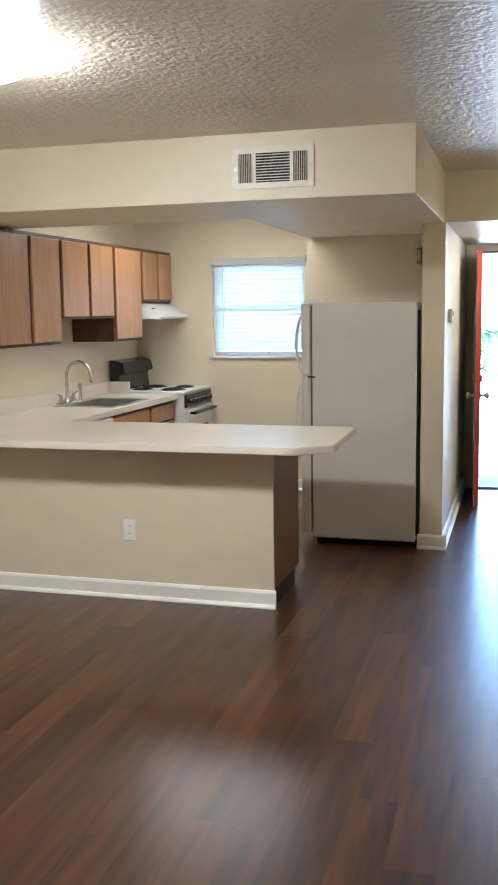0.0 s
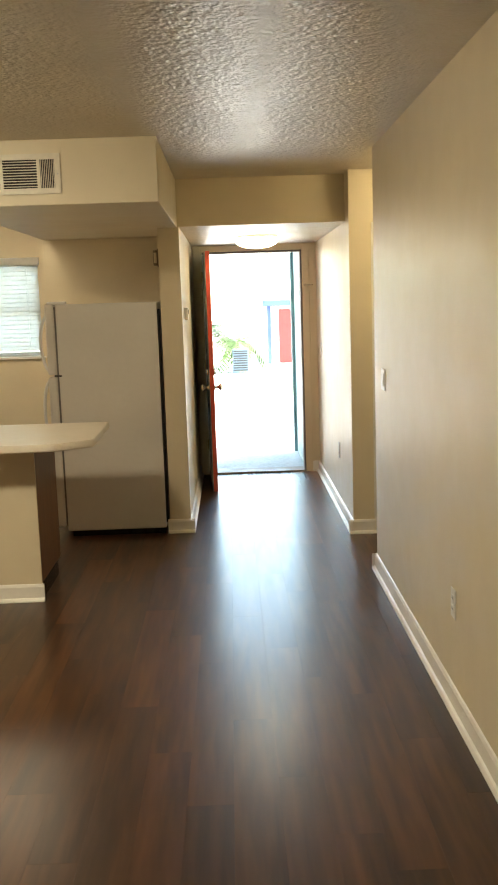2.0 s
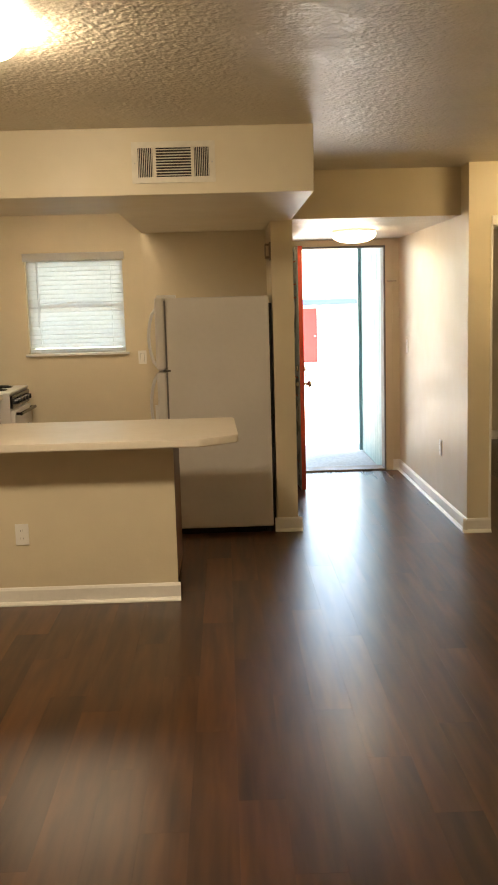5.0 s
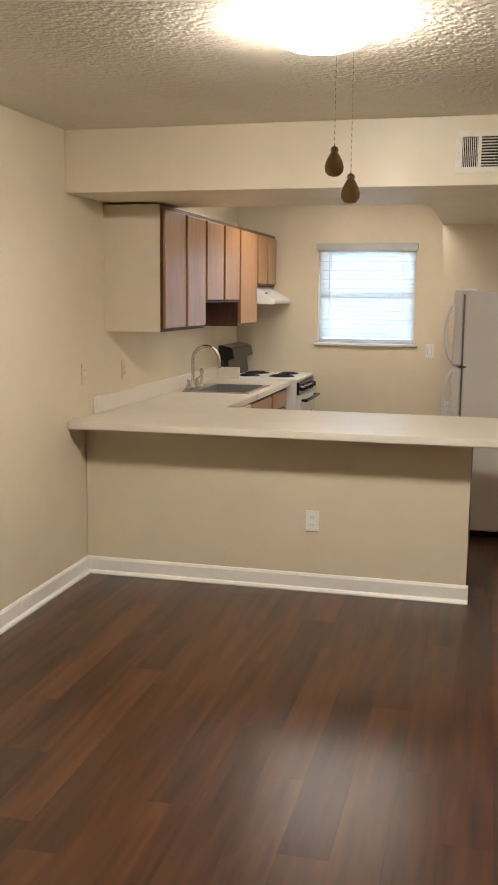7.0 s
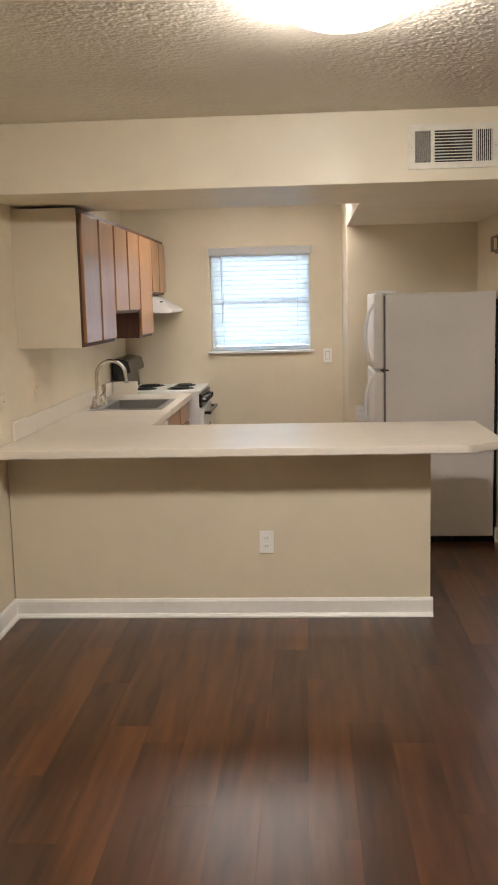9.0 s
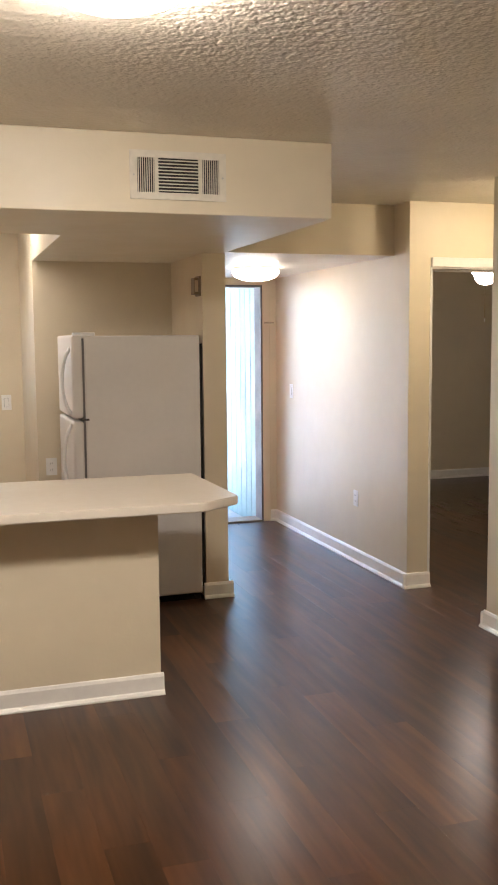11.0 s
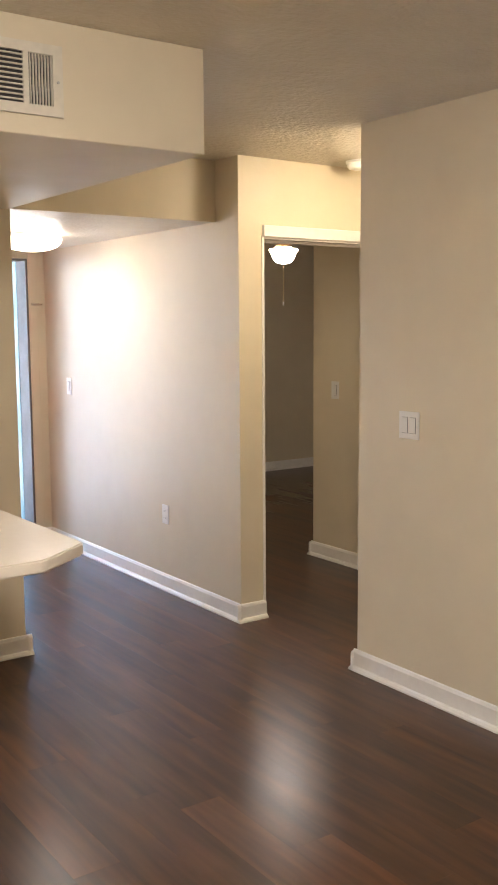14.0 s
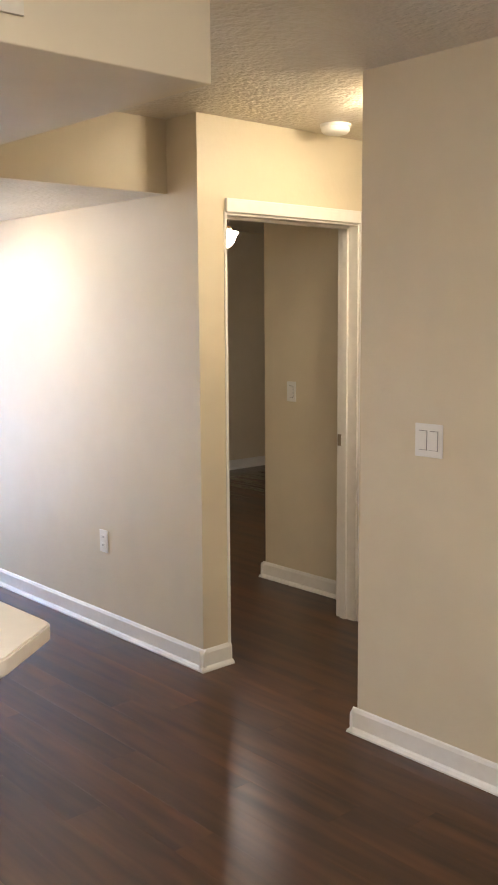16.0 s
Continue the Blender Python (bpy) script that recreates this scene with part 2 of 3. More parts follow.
def tube(points, r, seg=12):
    """A round tube along points."""
    bm = bmesh.new()
    pts = [Vector(p) for p in points]
    rings = []
    for k, p in enumerate(pts):
        d = (pts[min(k + 1, len(pts) - 1)] - pts[max(k - 1, 0)]).normalized()
        side = d.cross(Vector((0, 1, 0.01))).normalized() if abs(d.y) < 0.9 else d.cross(Vector((1, 0, 0))).normalized()
        other = d.cross(side)
        rings.append([bm.verts.new(p + r * (math.cos(a) * side + math.sin(a) * other)) for a in [2 * math.pi * j / seg for j in range(seg)]])
    for a, b in zip(rings, rings[1:]):
        for j in range(seg):
            bm.faces.new((a[j], a[(j + 1) % seg], b[(j + 1) % seg], b[j]))
    bm.faces.new(rings[0]), bm.faces.new(rings[-1])
    bmesh.ops.recalc_face_normals(bm, faces=bm.faces[:])
    return bm


def structure(name, bm, mat, label, category, smooth=False):
    return tagged(part(name, bm, mat, None, "", smooth), label, category, "", "structure")


# ---- the shell ----
H = 2.44
WEST, EAST, HALL_E, NORTH = -2.905, 1.155, 1.13, 8.24
structure("wall_west", box(WEST - 0.12, WEST, -2.72, NORTH + 0.14, 0, H), M_WALL, "cream painted wall with fine orange-peel texture", "wall")
structure("wall_north", boxes((WEST, -2.17, NORTH, NORTH + 0.14, 0, H), (-1.335, -0.145, NORTH, NORTH + 0.14, 0, H),
                              (-2.17, -1.335, NORTH, NORTH + 0.14, 0, 1.19), (-2.17, -1.335, NORTH, NORTH + 0.14, 2.0, H)), M_WALL, "cream kitchen wall pierced by the window", "wall")
structure("wall_alcove", box(-1.07, -0.145, 7.18, NORTH, 0, H), M_WALL, "cream wall behind the refrigerator", "wall")
structure("wall_partition", box(-0.145, 0.0, 6.38, 8.645, 0, H), M_WALL, "cream partition between kitchen and entry hall", "wall")
structure("wall_entry", boxes((-0.145, 0.075, 8.645, 8.785, 0, H), (1.0, HALL_E, 8.645, 8.785, 0, H), (0.075, 1.0, 8.645, 8.785, 2.065, H)), M_WALL, "cream wall around the entry door", "wall")
structure("wall_hall", box(HALL_E, HALL_E + 0.12, 6.29, 8.785, 0, H), M_WALL, "cream hall wall with a soft sheen", "wall")
structure("wall_bedroom_door", boxes((HALL_E, 1.275, 6.17, 6.29, 0, H), (2.16, 4.0, 6.17, 6.29, 0, H), (1.275, 2.16, 6.17, 6.29, 2.045, H)), M_WALL, "cream wall pierced by the bedroom doorway", "wall")
structure("wall_east", box(EAST, EAST + 0.12, -2.72, 5.27, 0, H), M_WALL, "long cream living room wall with a sheen", "wall")
structure("wall_nook", boxes((EAST + 0.12, 4.12, 5.15, 5.27, 0, H), (4.0, 4.12, 5.27, 6.29, 0, H)), M_WALL, "cream walls closing the small passage", "wall")
structure("wall_south", box(WEST, EAST, -2.72, -2.6, 0, H), M_WALL, "plain cream living room wall", "wall")
structure("wall_bedroom_return", box(2.39, 2.51, 6.29, 7.11, 0, H), M_WALL, "short cream wall inside the bedroom door", "wall")
structure("wall_bedroom_south", box(2.51, 6.0, 6.99, 7.11, 0, H), M_WALL, "dim cream bedroom wall", "wall")
structure("wall_bedroom_east", box(6.0, 6.12, 6.99, 10.5, 0, H), M_WALL, "dim cream bedroom wall", "wall")
structure("wall_bedroom_north", box(HALL_E, 6.0, 10.36, 10.5, 0, H), M_WALL, "dim cream bedroom wall", "wall")
structure("wall_bedroom_west", box(HALL_E, HALL_E + 0.12, 8.785, 10.36, 0, H), M_WALL, "dim cream bedroom wall", "wall")
structure("ceiling", prism([(WEST - 0.12, -2.72), (6.12, -2.72), (6.12, 10.5), (HALL_E, 10.5), (HALL_E, 8.785), (WEST - 0.12, 8.785)], H, H + 0.1), M_CEIL, "cream ceiling with heavy knockdown texture", "ceiling")
structure("ceiling_hall", box(0.0, HALL_E, 6.40, 8.645, 2.125, H), M_CEIL, "lowered textured hall ceiling", "ceiling")
structure("beam_hall", box(0.0, HALL_E, 6.38, 6.40, 2.125, H), M_WALL, "cream beam face over the hall entrance", "beam")
structure("soffit", prism([(WEST, 4.705), (-0.01, 4.705), (-0.01, 6.38), (-0.145, 6.38), (-0.145, 7.18), (-1.07, 7.18), (-1.07, 5.6), (WEST, 5.6)], 2.12, H, 0.004), M_WALL,
          "cream plaster soffit with sharp lower edges", "soffit")


def skirting(name, runs, h=0.1):
    """runs: (x0, y0, x1, y1, nx, ny), the wall's line and the way that the board faces."""
    bm = bmesh.new()
    prof = [(0, 0.003), (0.030, 0.003), (0.030, 0.010), (0.022, 0.020), (0.013, 0.024), (0.012, h - 0.016), (0.006, h - 0.004), (0, h)]
    for x0, y0, x1, y1, nx, ny in runs:
        a = [bm.verts.new((x0 + nx * d, y0 + ny * d, z)) for d, z in prof]
        b = [bm.verts.new((x1 + nx * d, y1 + ny * d, z)) for d, z in prof]
        for k in range(len(prof) - 1):
            bm.faces.new((a[k], a[k + 1], b[k + 1], b[k]))
        bm.faces.new(a), bm.faces.new(b)
    bmesh.ops.recalc_face_normals(bm, faces=bm.faces[:])
    return structure(name, bm, M_TRIM, "white baseboard with a shoe moulding", "baseboard")


skirting("baseboard_west", [(WEST, -2.6, WEST, 4.905, 1, 0)])
skirting("baseboard_peninsula", [(WEST, 4.905, -0.752, 4.905, 0, -1)])
skirting("baseboard_partition", [(-0.16, 6.38, 0.03, 6.38, 0, -1), (0.0, 6.36, 0.0, 8.645, 1, 0)])
skirting("baseboard_hall", [(HALL_E, 6.15, HALL_E, 8.645, -1, 0), (HALL_E - 0.03, 6.17, 1.29, 6.17, 0, -1)])
skirting("baseboard_entry", [(1.06, 8.645, HALL_E, 8.645, 0, -1)])
skirting("baseboard_east", [(EAST, -2.6, EAST, 5.29, -1, 0), (EAST - 0.03, 5.27, 4.0, 5.27, 0, 1)])
skirting("baseboard_north", [(-2.2, NORTH, -1.07, NORTH, 0, -1), (-1.07, 7.18, -1.07, NORTH, -1, 0)])
skirting("baseboard_bedroom", [(2.39, 6.29, 2.39, 7.13, -1, 0), (2.36, 7.11, 6.0, 7.11, 0, 1), (1.25, 10.36, 6.0, 10.36, 0, -1)])

# ---- doors and windows ----
win = tagged(thing("window_1", (-1.75, NORTH, 1.19), "white framed kitchen window with closed blinds", "window"), kind="structure")
part("window_frame", boxes((-2.17, -2.13, 8.30, 8.36, 1.19, 2.0), (-1.375, -1.335, 8.30, 8.36, 1.19, 2.0), (-2.13, -1.375, 8.30, 8.36, 1.19, 1.23),
                           (-2.13, -1.375, 8.30, 8.36, 1.96, 2.0), (-2.13, -1.375, 8.305, 8.355, 1.58, 1.61)), M_TRIM, win)
for z0, z1 in ((1.23, 1.58), (1.61, 1.96)):
    pane = part("pane", box(-2.13, -1.375, 8.325, 8.331, z0, z1), M_GLASS, win)
    pane.visible_shadow = False
part("window_sill", box(-2.20, -1.305, NORTH - 0.03, NORTH + 0.06, 1.172, 1.192, 0.004), M_TRIM, win)
blind = thing("window_blind", (-1.75, NORTH, 1.2), "white horizontal slat blind, closed, in the window", "blind")
part("headrail", box(-2.185, -1.32, NORTH - 0.03, NORTH + 0.03, 1.985, 2.05, 0.004), M_BLIND, blind)
for k in range(19):
    z = 1.955 - k * 0.0385
    s = box(-2.163, -1.342, -0.024, 0.024, -0.0012, 0.0012)
    bmesh.ops.rotate(s, verts=s.verts, cent=(0, 0, 0), matrix=Matrix.Rotation(radians(65), 3, "X"))
    bmesh.ops.translate(s, verts=s.verts, vec=(0, NORTH + 0.03, z))
    part("slat", s, M_BLIND, blind)
part("bottom_rail", box(-2.163, -1.342, NORTH + 0.01, NORTH + 0.05, 1.205, 1.232, 0.004), M_BLIND, blind)
for x in (-2.06, -1.44):
    part("cord", cyl((x, NORTH + 0.004, 1.22), (x, NORTH + 0.004, 1.99), 0.0015, seg=6), M_BLIND, blind)
part("wand", cyl((-2.07, NORTH - 0.012, 1.42), (-2.07, NORTH - 0.012, 1.985), 0.004, seg=8), M_BLIND, blind)

frame_1 = tagged(thing("door_frame_1", (0.54, 8.645, 0), "cream painted frame of the entry door", "door frame"), kind="structure")
part("jamb", box(0.075, 0.09, 8.635, 8.805, 0, 2.065), M_WALL, frame_1)
part("jamb", box(0.985, 1.0, 8.635, 8.805, 0, 2.065), M_SEAL, frame_1, "dark weather strip")
part("head", box(0.09, 0.985, 8.635, 8.805, 2.05, 2.065), M_SEAL, frame_1)
part("casing", box(1.0, 1.065, 8.627, 8.645, 0, 2.12, 0.004), M_WALL, frame_1)
part("casing", box(0.012, 0.075, 8.627, 8.645, 0, 2.12, 0.004), M_WALL, frame_1)
part("casing", box(0.075, 1.0, 8.627, 8.645, 2.065, 2.12, 0.004), M_WALL, frame_1)
part("threshold", box(0.09, 0.985, 8.625, 8.835, 0.0, 0.018, 0.005), M_BROWNMETAL, frame_1, "dark metal threshold")
guard = part("chain_guard", boxes((1.015, 1.075, 8.613, 8.627, 1.735, 1.75), (1.07, 1.10, 8.619, 8.635, 1.738, 1.748)), M_CHROME, frame_1)

# The leaf is built closed, its hinge on the z axis, then swung into the hall.
leaf = thing("entry_door", (0, 0, 0), "open panelled entry door, blue-grey inside and red outside", "door")
part("core", box(0.0, 0.88, 0.0, 0.036, 0.012, 2.03, 0.002), M_RED, leaf, "red painted slab and edge")
part("inner_skin", boxes((0.002, 0.11, -0.004, 0.0, 0.014, 2.028), (0.385, 0.495, -0.004, 0.0, 0.014, 2.028), (0.77, 0.876, -0.004, 0.0, 0.014, 2.028),
                         *[(a, b, -0.004, 0.0, c, d) for a, b in ((0.11, 0.385), (0.495, 0.77)) for c, d in ((0.014, 0.22), (0.80, 0.94), (1.62, 1.72), (1.92, 2.028))]), M_BLUEGREY, leaf, "blue-grey painted rails and stiles")
for a, b in ((0.11, 0.385), (0.495, 0.77)):
    for c, d in ((0.22, 0.80), (0.94, 1.62), (1.72, 1.92)):
        part("panel", box(a + 0.012, b - 0.012, -0.003, 0.0, c + 0.012, d - 0.012, 0.001), M_BLUEGREY, leaf)
for side in (-1, 1):
    y0 = -0.004 if side < 0 else 0.036
    knob = part("knob", lathe((0, 0, 0), [(0.0, 0.0), (0.028, 0.001), (0.028, 0.006), (0.011, 0.010), (0.011, 0.035), (0.026, 0.045), (0.028, 0.058), (0.02, 0.068), (0.0, 0.07)], 20), M_CHROME, leaf, "nickel knob", True)
    knob.matrix_parent_inverse = Matrix.Identity(4)
    knob.matrix_basis = Matrix.Translation((0.81, y0, 0.90)) @ Matrix.Rotation(radians(90 if side < 0 else -90), 4, "X") @ Matrix.Translation((0, 0, 0.035))
    bolt = part("deadbolt", lathe((0, 0, 0), [(0.0, 0.0), (0.026, 0.0), (0.025, 0.012), (0.016, 0.016), (0.0, 0.017)], 18), M_CHROME, leaf, "nickel deadbolt", True)
    bolt.matrix_parent_inverse = Matrix.Identity(4)
    bolt.matrix_basis = Matrix.Translation((0.81, y0, 1.03)) @ Matrix.Rotation(radians(90 if side < 0 else -90), 4, "X") @ Matrix.Translation((0, 0, 0.009))
part("keys", boxes((0.80, 0.82, 0.055, 0.06, 0.975, 1.025), (0.81, 0.84, 0.052, 0.056, 0.96, 0.99)), M_SLOT, leaf, "dark key and fob hanging from the lock")
for z in (0.25, 1.0, 1.8):
    part("hinge", cyl((0.0, -0.008, z), (0.0, -0.008, z + 0.09), 0.008, seg=10), M_BRASS, leaf, "dull hinge")
leaf.matrix_basis = pose(0.093, 8.635, 0.0, 0, 0, -87)

# Unseen slab, added to keep high sky light off the hall wall.
structure("porch_roof", box(-3.1, 1.06, 8.84, 10.58, H + 0.1, H + 0.3), M_ROOF, "flat unseen slab added to hold sky light off the hall wall", "roof")
# Added out of view to cut western daylight reaching the hall wall.
structure("wall_porch", box(-0.27, -0.15, 8.79, 10.58, -0.12, H + 0.1), M_FACADE, "white stucco screen, unseen, added to block light from the west", "wall")
siding = tagged(thing("wall_outside", (1.06, 9.7, 0), "pale green vertical board siding outside the door", "wall"), kind="structure")
part("sheathing", box(1.06, HALL_E, 8.810, 10.58, -0.1, H + 0.1), M_STORM, siding)
for k in range(11):
    y = 8.820 + k * 0.154
    part("board", box(1.048, 1.06, y, min(y + 0.146, 10.498), -0.1, H + 0.08, 0.002), M_STORM, siding)
part("corner_board", box(1.012, 1.06, 10.50, 10.585, -0.1, H + 0.08, 0.004), M_STORM, siding)

frame_2 = tagged(thing("door_frame_2", (1.695, 6.17, 0), "cream painted frame of the bedroom doorway", "door frame"), kind="structure")
for x0, x1 in ((1.275, 1.29), (2.145, 2.16)):
    part("jamb", box(x0, x1, 6.165, 6.295, 0, 2.045), M_TRIM, frame_2)
part("head", box(1.29, 2.145, 6.165, 6.295, 2.03, 2.045), M_TRIM, frame_2)
part("stop", boxes((1.29, 1.302, 6.225, 6.258, 0, 2.03), (2.133, 2.145, 6.225, 6.258, 0, 2.03), (1.302, 2.133, 6.225, 6.258, 2.018, 2.03)), M_TRIM, frame_2)
for y0, y1 in ((6.150, 6.168), (6.292, 6.308)):
    for x0, x1, z0, z1 in ((2.154, 2.215, 0, 2.10), (1.278, 2.154, 2.039, 2.10)):
        part("casing", box(x0, x1, y0, y1, z0, z1, 0.005), M_TRIM, frame_2)
part("strike_plate", box(2.142, 2.1445, 6.262, 6.29, 0.92, 0.98), M_BROWNMETAL, frame_2, "dark metal strike plate")

# ---- fridge ----
FX0, FX1, FY0, FY1 = -0.865, -0.172, 6.36, 7.03
fridge = thing("refrigerator", (-0.55, 6.78, 0), "white top-freezer refrigerator standing in the alcove", "refrigerator")
part("body", box(FX0, FX1, FY0, FY1, 0.045, 1.63, 0.008), M_FRIDGE, fridge)
part("base_grille", box(FX0 + 0.03, FX1 - 0.01, FY0 + 0.02, FY1 - 0.02, 0.0, 0.045), M_BLACK, fridge, "black base")
part("gasket", box(FX0 - 0.012, FX0, FY0 + 0.008, FY1 - 0.008, 0.08, 1.615), M_SEAL, fridge, "grey rubber gasket")
for z0, z1 in ((0.075, 1.135), (1.15, 1.635)):
    d = part("door", box(FX0 - 0.075, FX0 - 0.012, FY0 - 0.002, FY1, z0, z1, 0.016, 3), M_FRIDGE, fridge)
    top = z1 > 1.2
    za, zb = (1.17, 1.56) if top else (0.68, 1.115)
    pts = []
    for k in range(13):
        u = k / 12
        pts.append((FX0 - 0.072 - 0.052 * math.sin(math.pi * u) ** 0.6, FY0 + 0.055 + 0.012 * math.sin(math.pi * u), za + (zb - za) * u))
    part("handle", tube(pts, 0.011, 10), M_WHITE, d, "white curved handle", True)
part("hinge_cover", box(FX0 - 0.06, FX0 + 0.07, FY0 + 0.02, FY0 + 0.07, 1.63, 1.650, 0.006), M_WHITE, fridge)
part("hinge", box(FX0 - 0.03, FX0 + 0.02, FY0 - 0.004, FY0 + 0.03, 1.137, 1.148), M_SLOT, fridge)
part("back_coil", box(FX1, FX1 + 0.02, FY0 + 0.02, FY1 - 0.02, 0.08, 1.58), M_BLACK, fridge, "black back panel")

# ---- kitchen run ----
FRONT = -2.558
TOPC, BOTC = 2.105, 1.38


def upper(y0, y1, z0, doors, label, side=None):
    c = thing("wall_cabinet", ((WEST + FRONT) / 2, (y0 + y1) / 2, z0), label, "cabinet", "upper kitchen cabinets")
    t = 0.016
    for a, b in ((y0, y0 + t), (y1 - t, y1)):
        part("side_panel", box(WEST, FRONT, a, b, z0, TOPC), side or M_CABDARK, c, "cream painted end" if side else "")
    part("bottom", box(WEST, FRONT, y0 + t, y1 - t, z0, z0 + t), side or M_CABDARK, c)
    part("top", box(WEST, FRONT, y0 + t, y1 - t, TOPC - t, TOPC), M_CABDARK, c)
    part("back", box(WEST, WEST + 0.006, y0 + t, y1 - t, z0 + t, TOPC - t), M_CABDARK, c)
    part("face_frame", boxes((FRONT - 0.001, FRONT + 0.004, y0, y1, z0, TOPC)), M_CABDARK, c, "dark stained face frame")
    w = (y1 - y0) / doors
    for k in range(doors):
        a, b = y0 + k * w + 0.030, y0 + (k + 1) * w - (0.016 if doors > 1 else 0.024)
        part("door", box(FRONT + 0.004, FRONT + 0.023, a, b, z0 + 0.02, TOPC - 0.025, 0.004), M_CAB, c, "oak veneer door")
    return c


upper(5.21, 6.06, BOTC, 2, "oak wall cabinet with two doors and a cream painted end", M_CABBOX)
upper(6.06, 6.94, 1.545, 2, "short oak wall cabinet with two doors above the sink")
upper(6.94, 7.50, 1.365, 1, "tall single-door oak wall cabinet")
upper(7.50, 8.20, 1.675, 2, "small oak wall cabinet with two doors above the range hood")

hood = thing("range_hood", (-2.68, 7.88, 1.53), "white enamel range hood under the small cabinet", "range hood")
bm = bmesh.new()
prof = [(WEST, 1.53), (-2.41, 1.53), (-2.40, 1.545), (-2.405, 1.56), (-2.60, 1.672), (WEST, 1.672)]
sides = [[bm.verts.new((x, y, z)) for x, z in prof] for y in (7.535, 8.225)]
for k in range(6):
    bm.faces.new((sides[0][k], sides[0][(k + 1) % 6], sides[1][(k + 1) % 6], sides[1][k]))
bm.faces.new(sides[0]), bm.faces.new(sides[1])
bmesh.ops.recalc_face_normals(bm, faces=bm.faces[:])
part("canopy", bm, M_WHITE, hood)
part("filter", box(-2.82, -2.48, 7.65, 8.1, 1.525, 1.530), M_STEEL, hood, "metal grease filter")
part("switch", box(-2.50, -2.48, 7.60, 7.63, 1.612, 1.622), M_SLOT, hood)

TOP = 0.91
CX = -2.265   # front edge of the worktop along the west wall
top_shape = [(WEST, 4.66), (-0.61, 4.66), (-0.418, 4.80), (-0.432, 5.57), (CX, 5.60), (CX, 6.43), (WEST, 6.43)]
sink_y0, sink_y1, sink_x0, sink_x1 = 6.43, 7.05, -2.80, -2.35
work = thing("countertop", (-1.9, 5.2, TOP - 0.04), "cream laminate L-shaped worktop with a breakfast bar", "countertop")


def rounded(poly, radius, steps=5):
    """The outline with each corner turned into a short arc."""
    out = []
    for k, p in enumerate(poly):
        p, before, after = Vector(p), Vector(poly[k - 1]), Vector(poly[(k + 1) % len(poly)])
        reach = min(radius, (before - p).length * 0.4, (after - p).length * 0.4)
        a, b = p + (before - p).normalized() * reach, p + (after - p).normalized() * reach
        for j in range(steps + 1):
            u = j / steps
            out.append(tuple(a * (1 - u) ** 2 + p * 2 * u * (1 - u) + b * u * u))
    return out


slab = prism(rounded(top_shape, 0.022), TOP - 0.04, TOP)
bmesh.ops.bevel(slab, geom=[e for e in slab.edges if abs(e.verts[0].co.z - e.verts[1].co.z) < 0.001], offset=0.005, segments=2, affect="EDGES", clamp_overlap=True)
part("bar_slab", slab, M_COUNTER, work)
part("sink_slab", boxes((WEST, sink_x0, 6.43, 7.545, TOP - 0.04, TOP), (sink_x1, CX, 6.43, 7.545, TOP - 0.04, TOP), (sink_x0, sink_x1, sink_y1, 7.545, TOP - 0.04, TOP)), M_COUNTER, work)
part("backsplash", box(WEST, WEST + 0.02, 5.02, 7.545, TOP, TOP + 0.10, 0.005), M_COUNTER, work)
part("end_splash", box(WEST + 0.02, -2.69, 7.527, 7.545, TOP, TOP + 0.10, 0.005), M_COUNTER, work)

sink = thing("kitchen_sink", (-2.58, 6.74, TOP), "stainless steel single-bowl sink set in the worktop", "sink")
part("rim", boxes((sink_x0 - 0.02, sink_x1 + 0.02, sink_y0 - 0.02, sink_y0 + 0.02, TOP, TOP + 0.005), (sink_x0 - 0.02, sink_x1 + 0.02, sink_y1 - 0.02, sink_y1 + 0.02, TOP, TOP + 0.005),
                  (sink_x0 - 0.02, sink_x0 + 0.06, sink_y0 + 0.02, sink_y1 - 0.02, TOP, TOP + 0.005), (sink_x1 - 0.02, sink_x1 + 0.02, sink_y0 + 0.02, sink_y1 - 0.02, TOP, TOP + 0.005)), M_STEEL, sink)
bx0, bx1, by0, by1 = sink_x0 + 0.06, sink_x1 - 0.02, sink_y0 + 0.02, sink_y1 - 0.02
part("bowl", boxes((bx0, bx0 + 0.004, by0, by1, 0.76, TOP), (bx1 - 0.004, bx1, by0, by1, 0.76, TOP), (bx0, bx1, by0, by0 + 0.004, 0.76, TOP),
                   (bx0, bx1, by1 - 0.004, by1, 0.76, TOP), (bx0, bx1, by0, by1, 0.755, 0.76)), M_STEEL, sink)
part("drain", lathe(((bx0 + bx1) / 2, (by0 + by1) / 2, 0.76), [(0.0, 0.002), (0.03, 0.002), (0.042, 0.005), (0.045, 0.0)], 20), M_CHROME, sink)

faucet = thing("kitchen_faucet", (-2.80, 6.55, TOP), "brushed nickel gooseneck faucet with two lever handles", "faucet")
FXc, FYc = -2.80, 6.60
part("base_plate", box(FXc - 0.03, FXc + 0.03, FYc - 0.13, FYc + 0.13, TOP + 0.004, TOP + 0.018, 0.006), M_CHROME, faucet)
neck = [(FXc, FYc, TOP + 0.018 + 0.2 * k / 4) for k in range(5)]
for k in range(1, 13):
    a = math.pi * 1.02 * k / 12
    neck.append((FXc + 0.10 - 0.10 * math.cos(a), FYc, TOP + 0.218 + 0.10 * math.sin(a)))
neck.append((FXc + 0.203, FYc, TOP + 0.165))
part("spout", tube(neck, 0.0125, 14), M_CHROME, faucet, "", True)
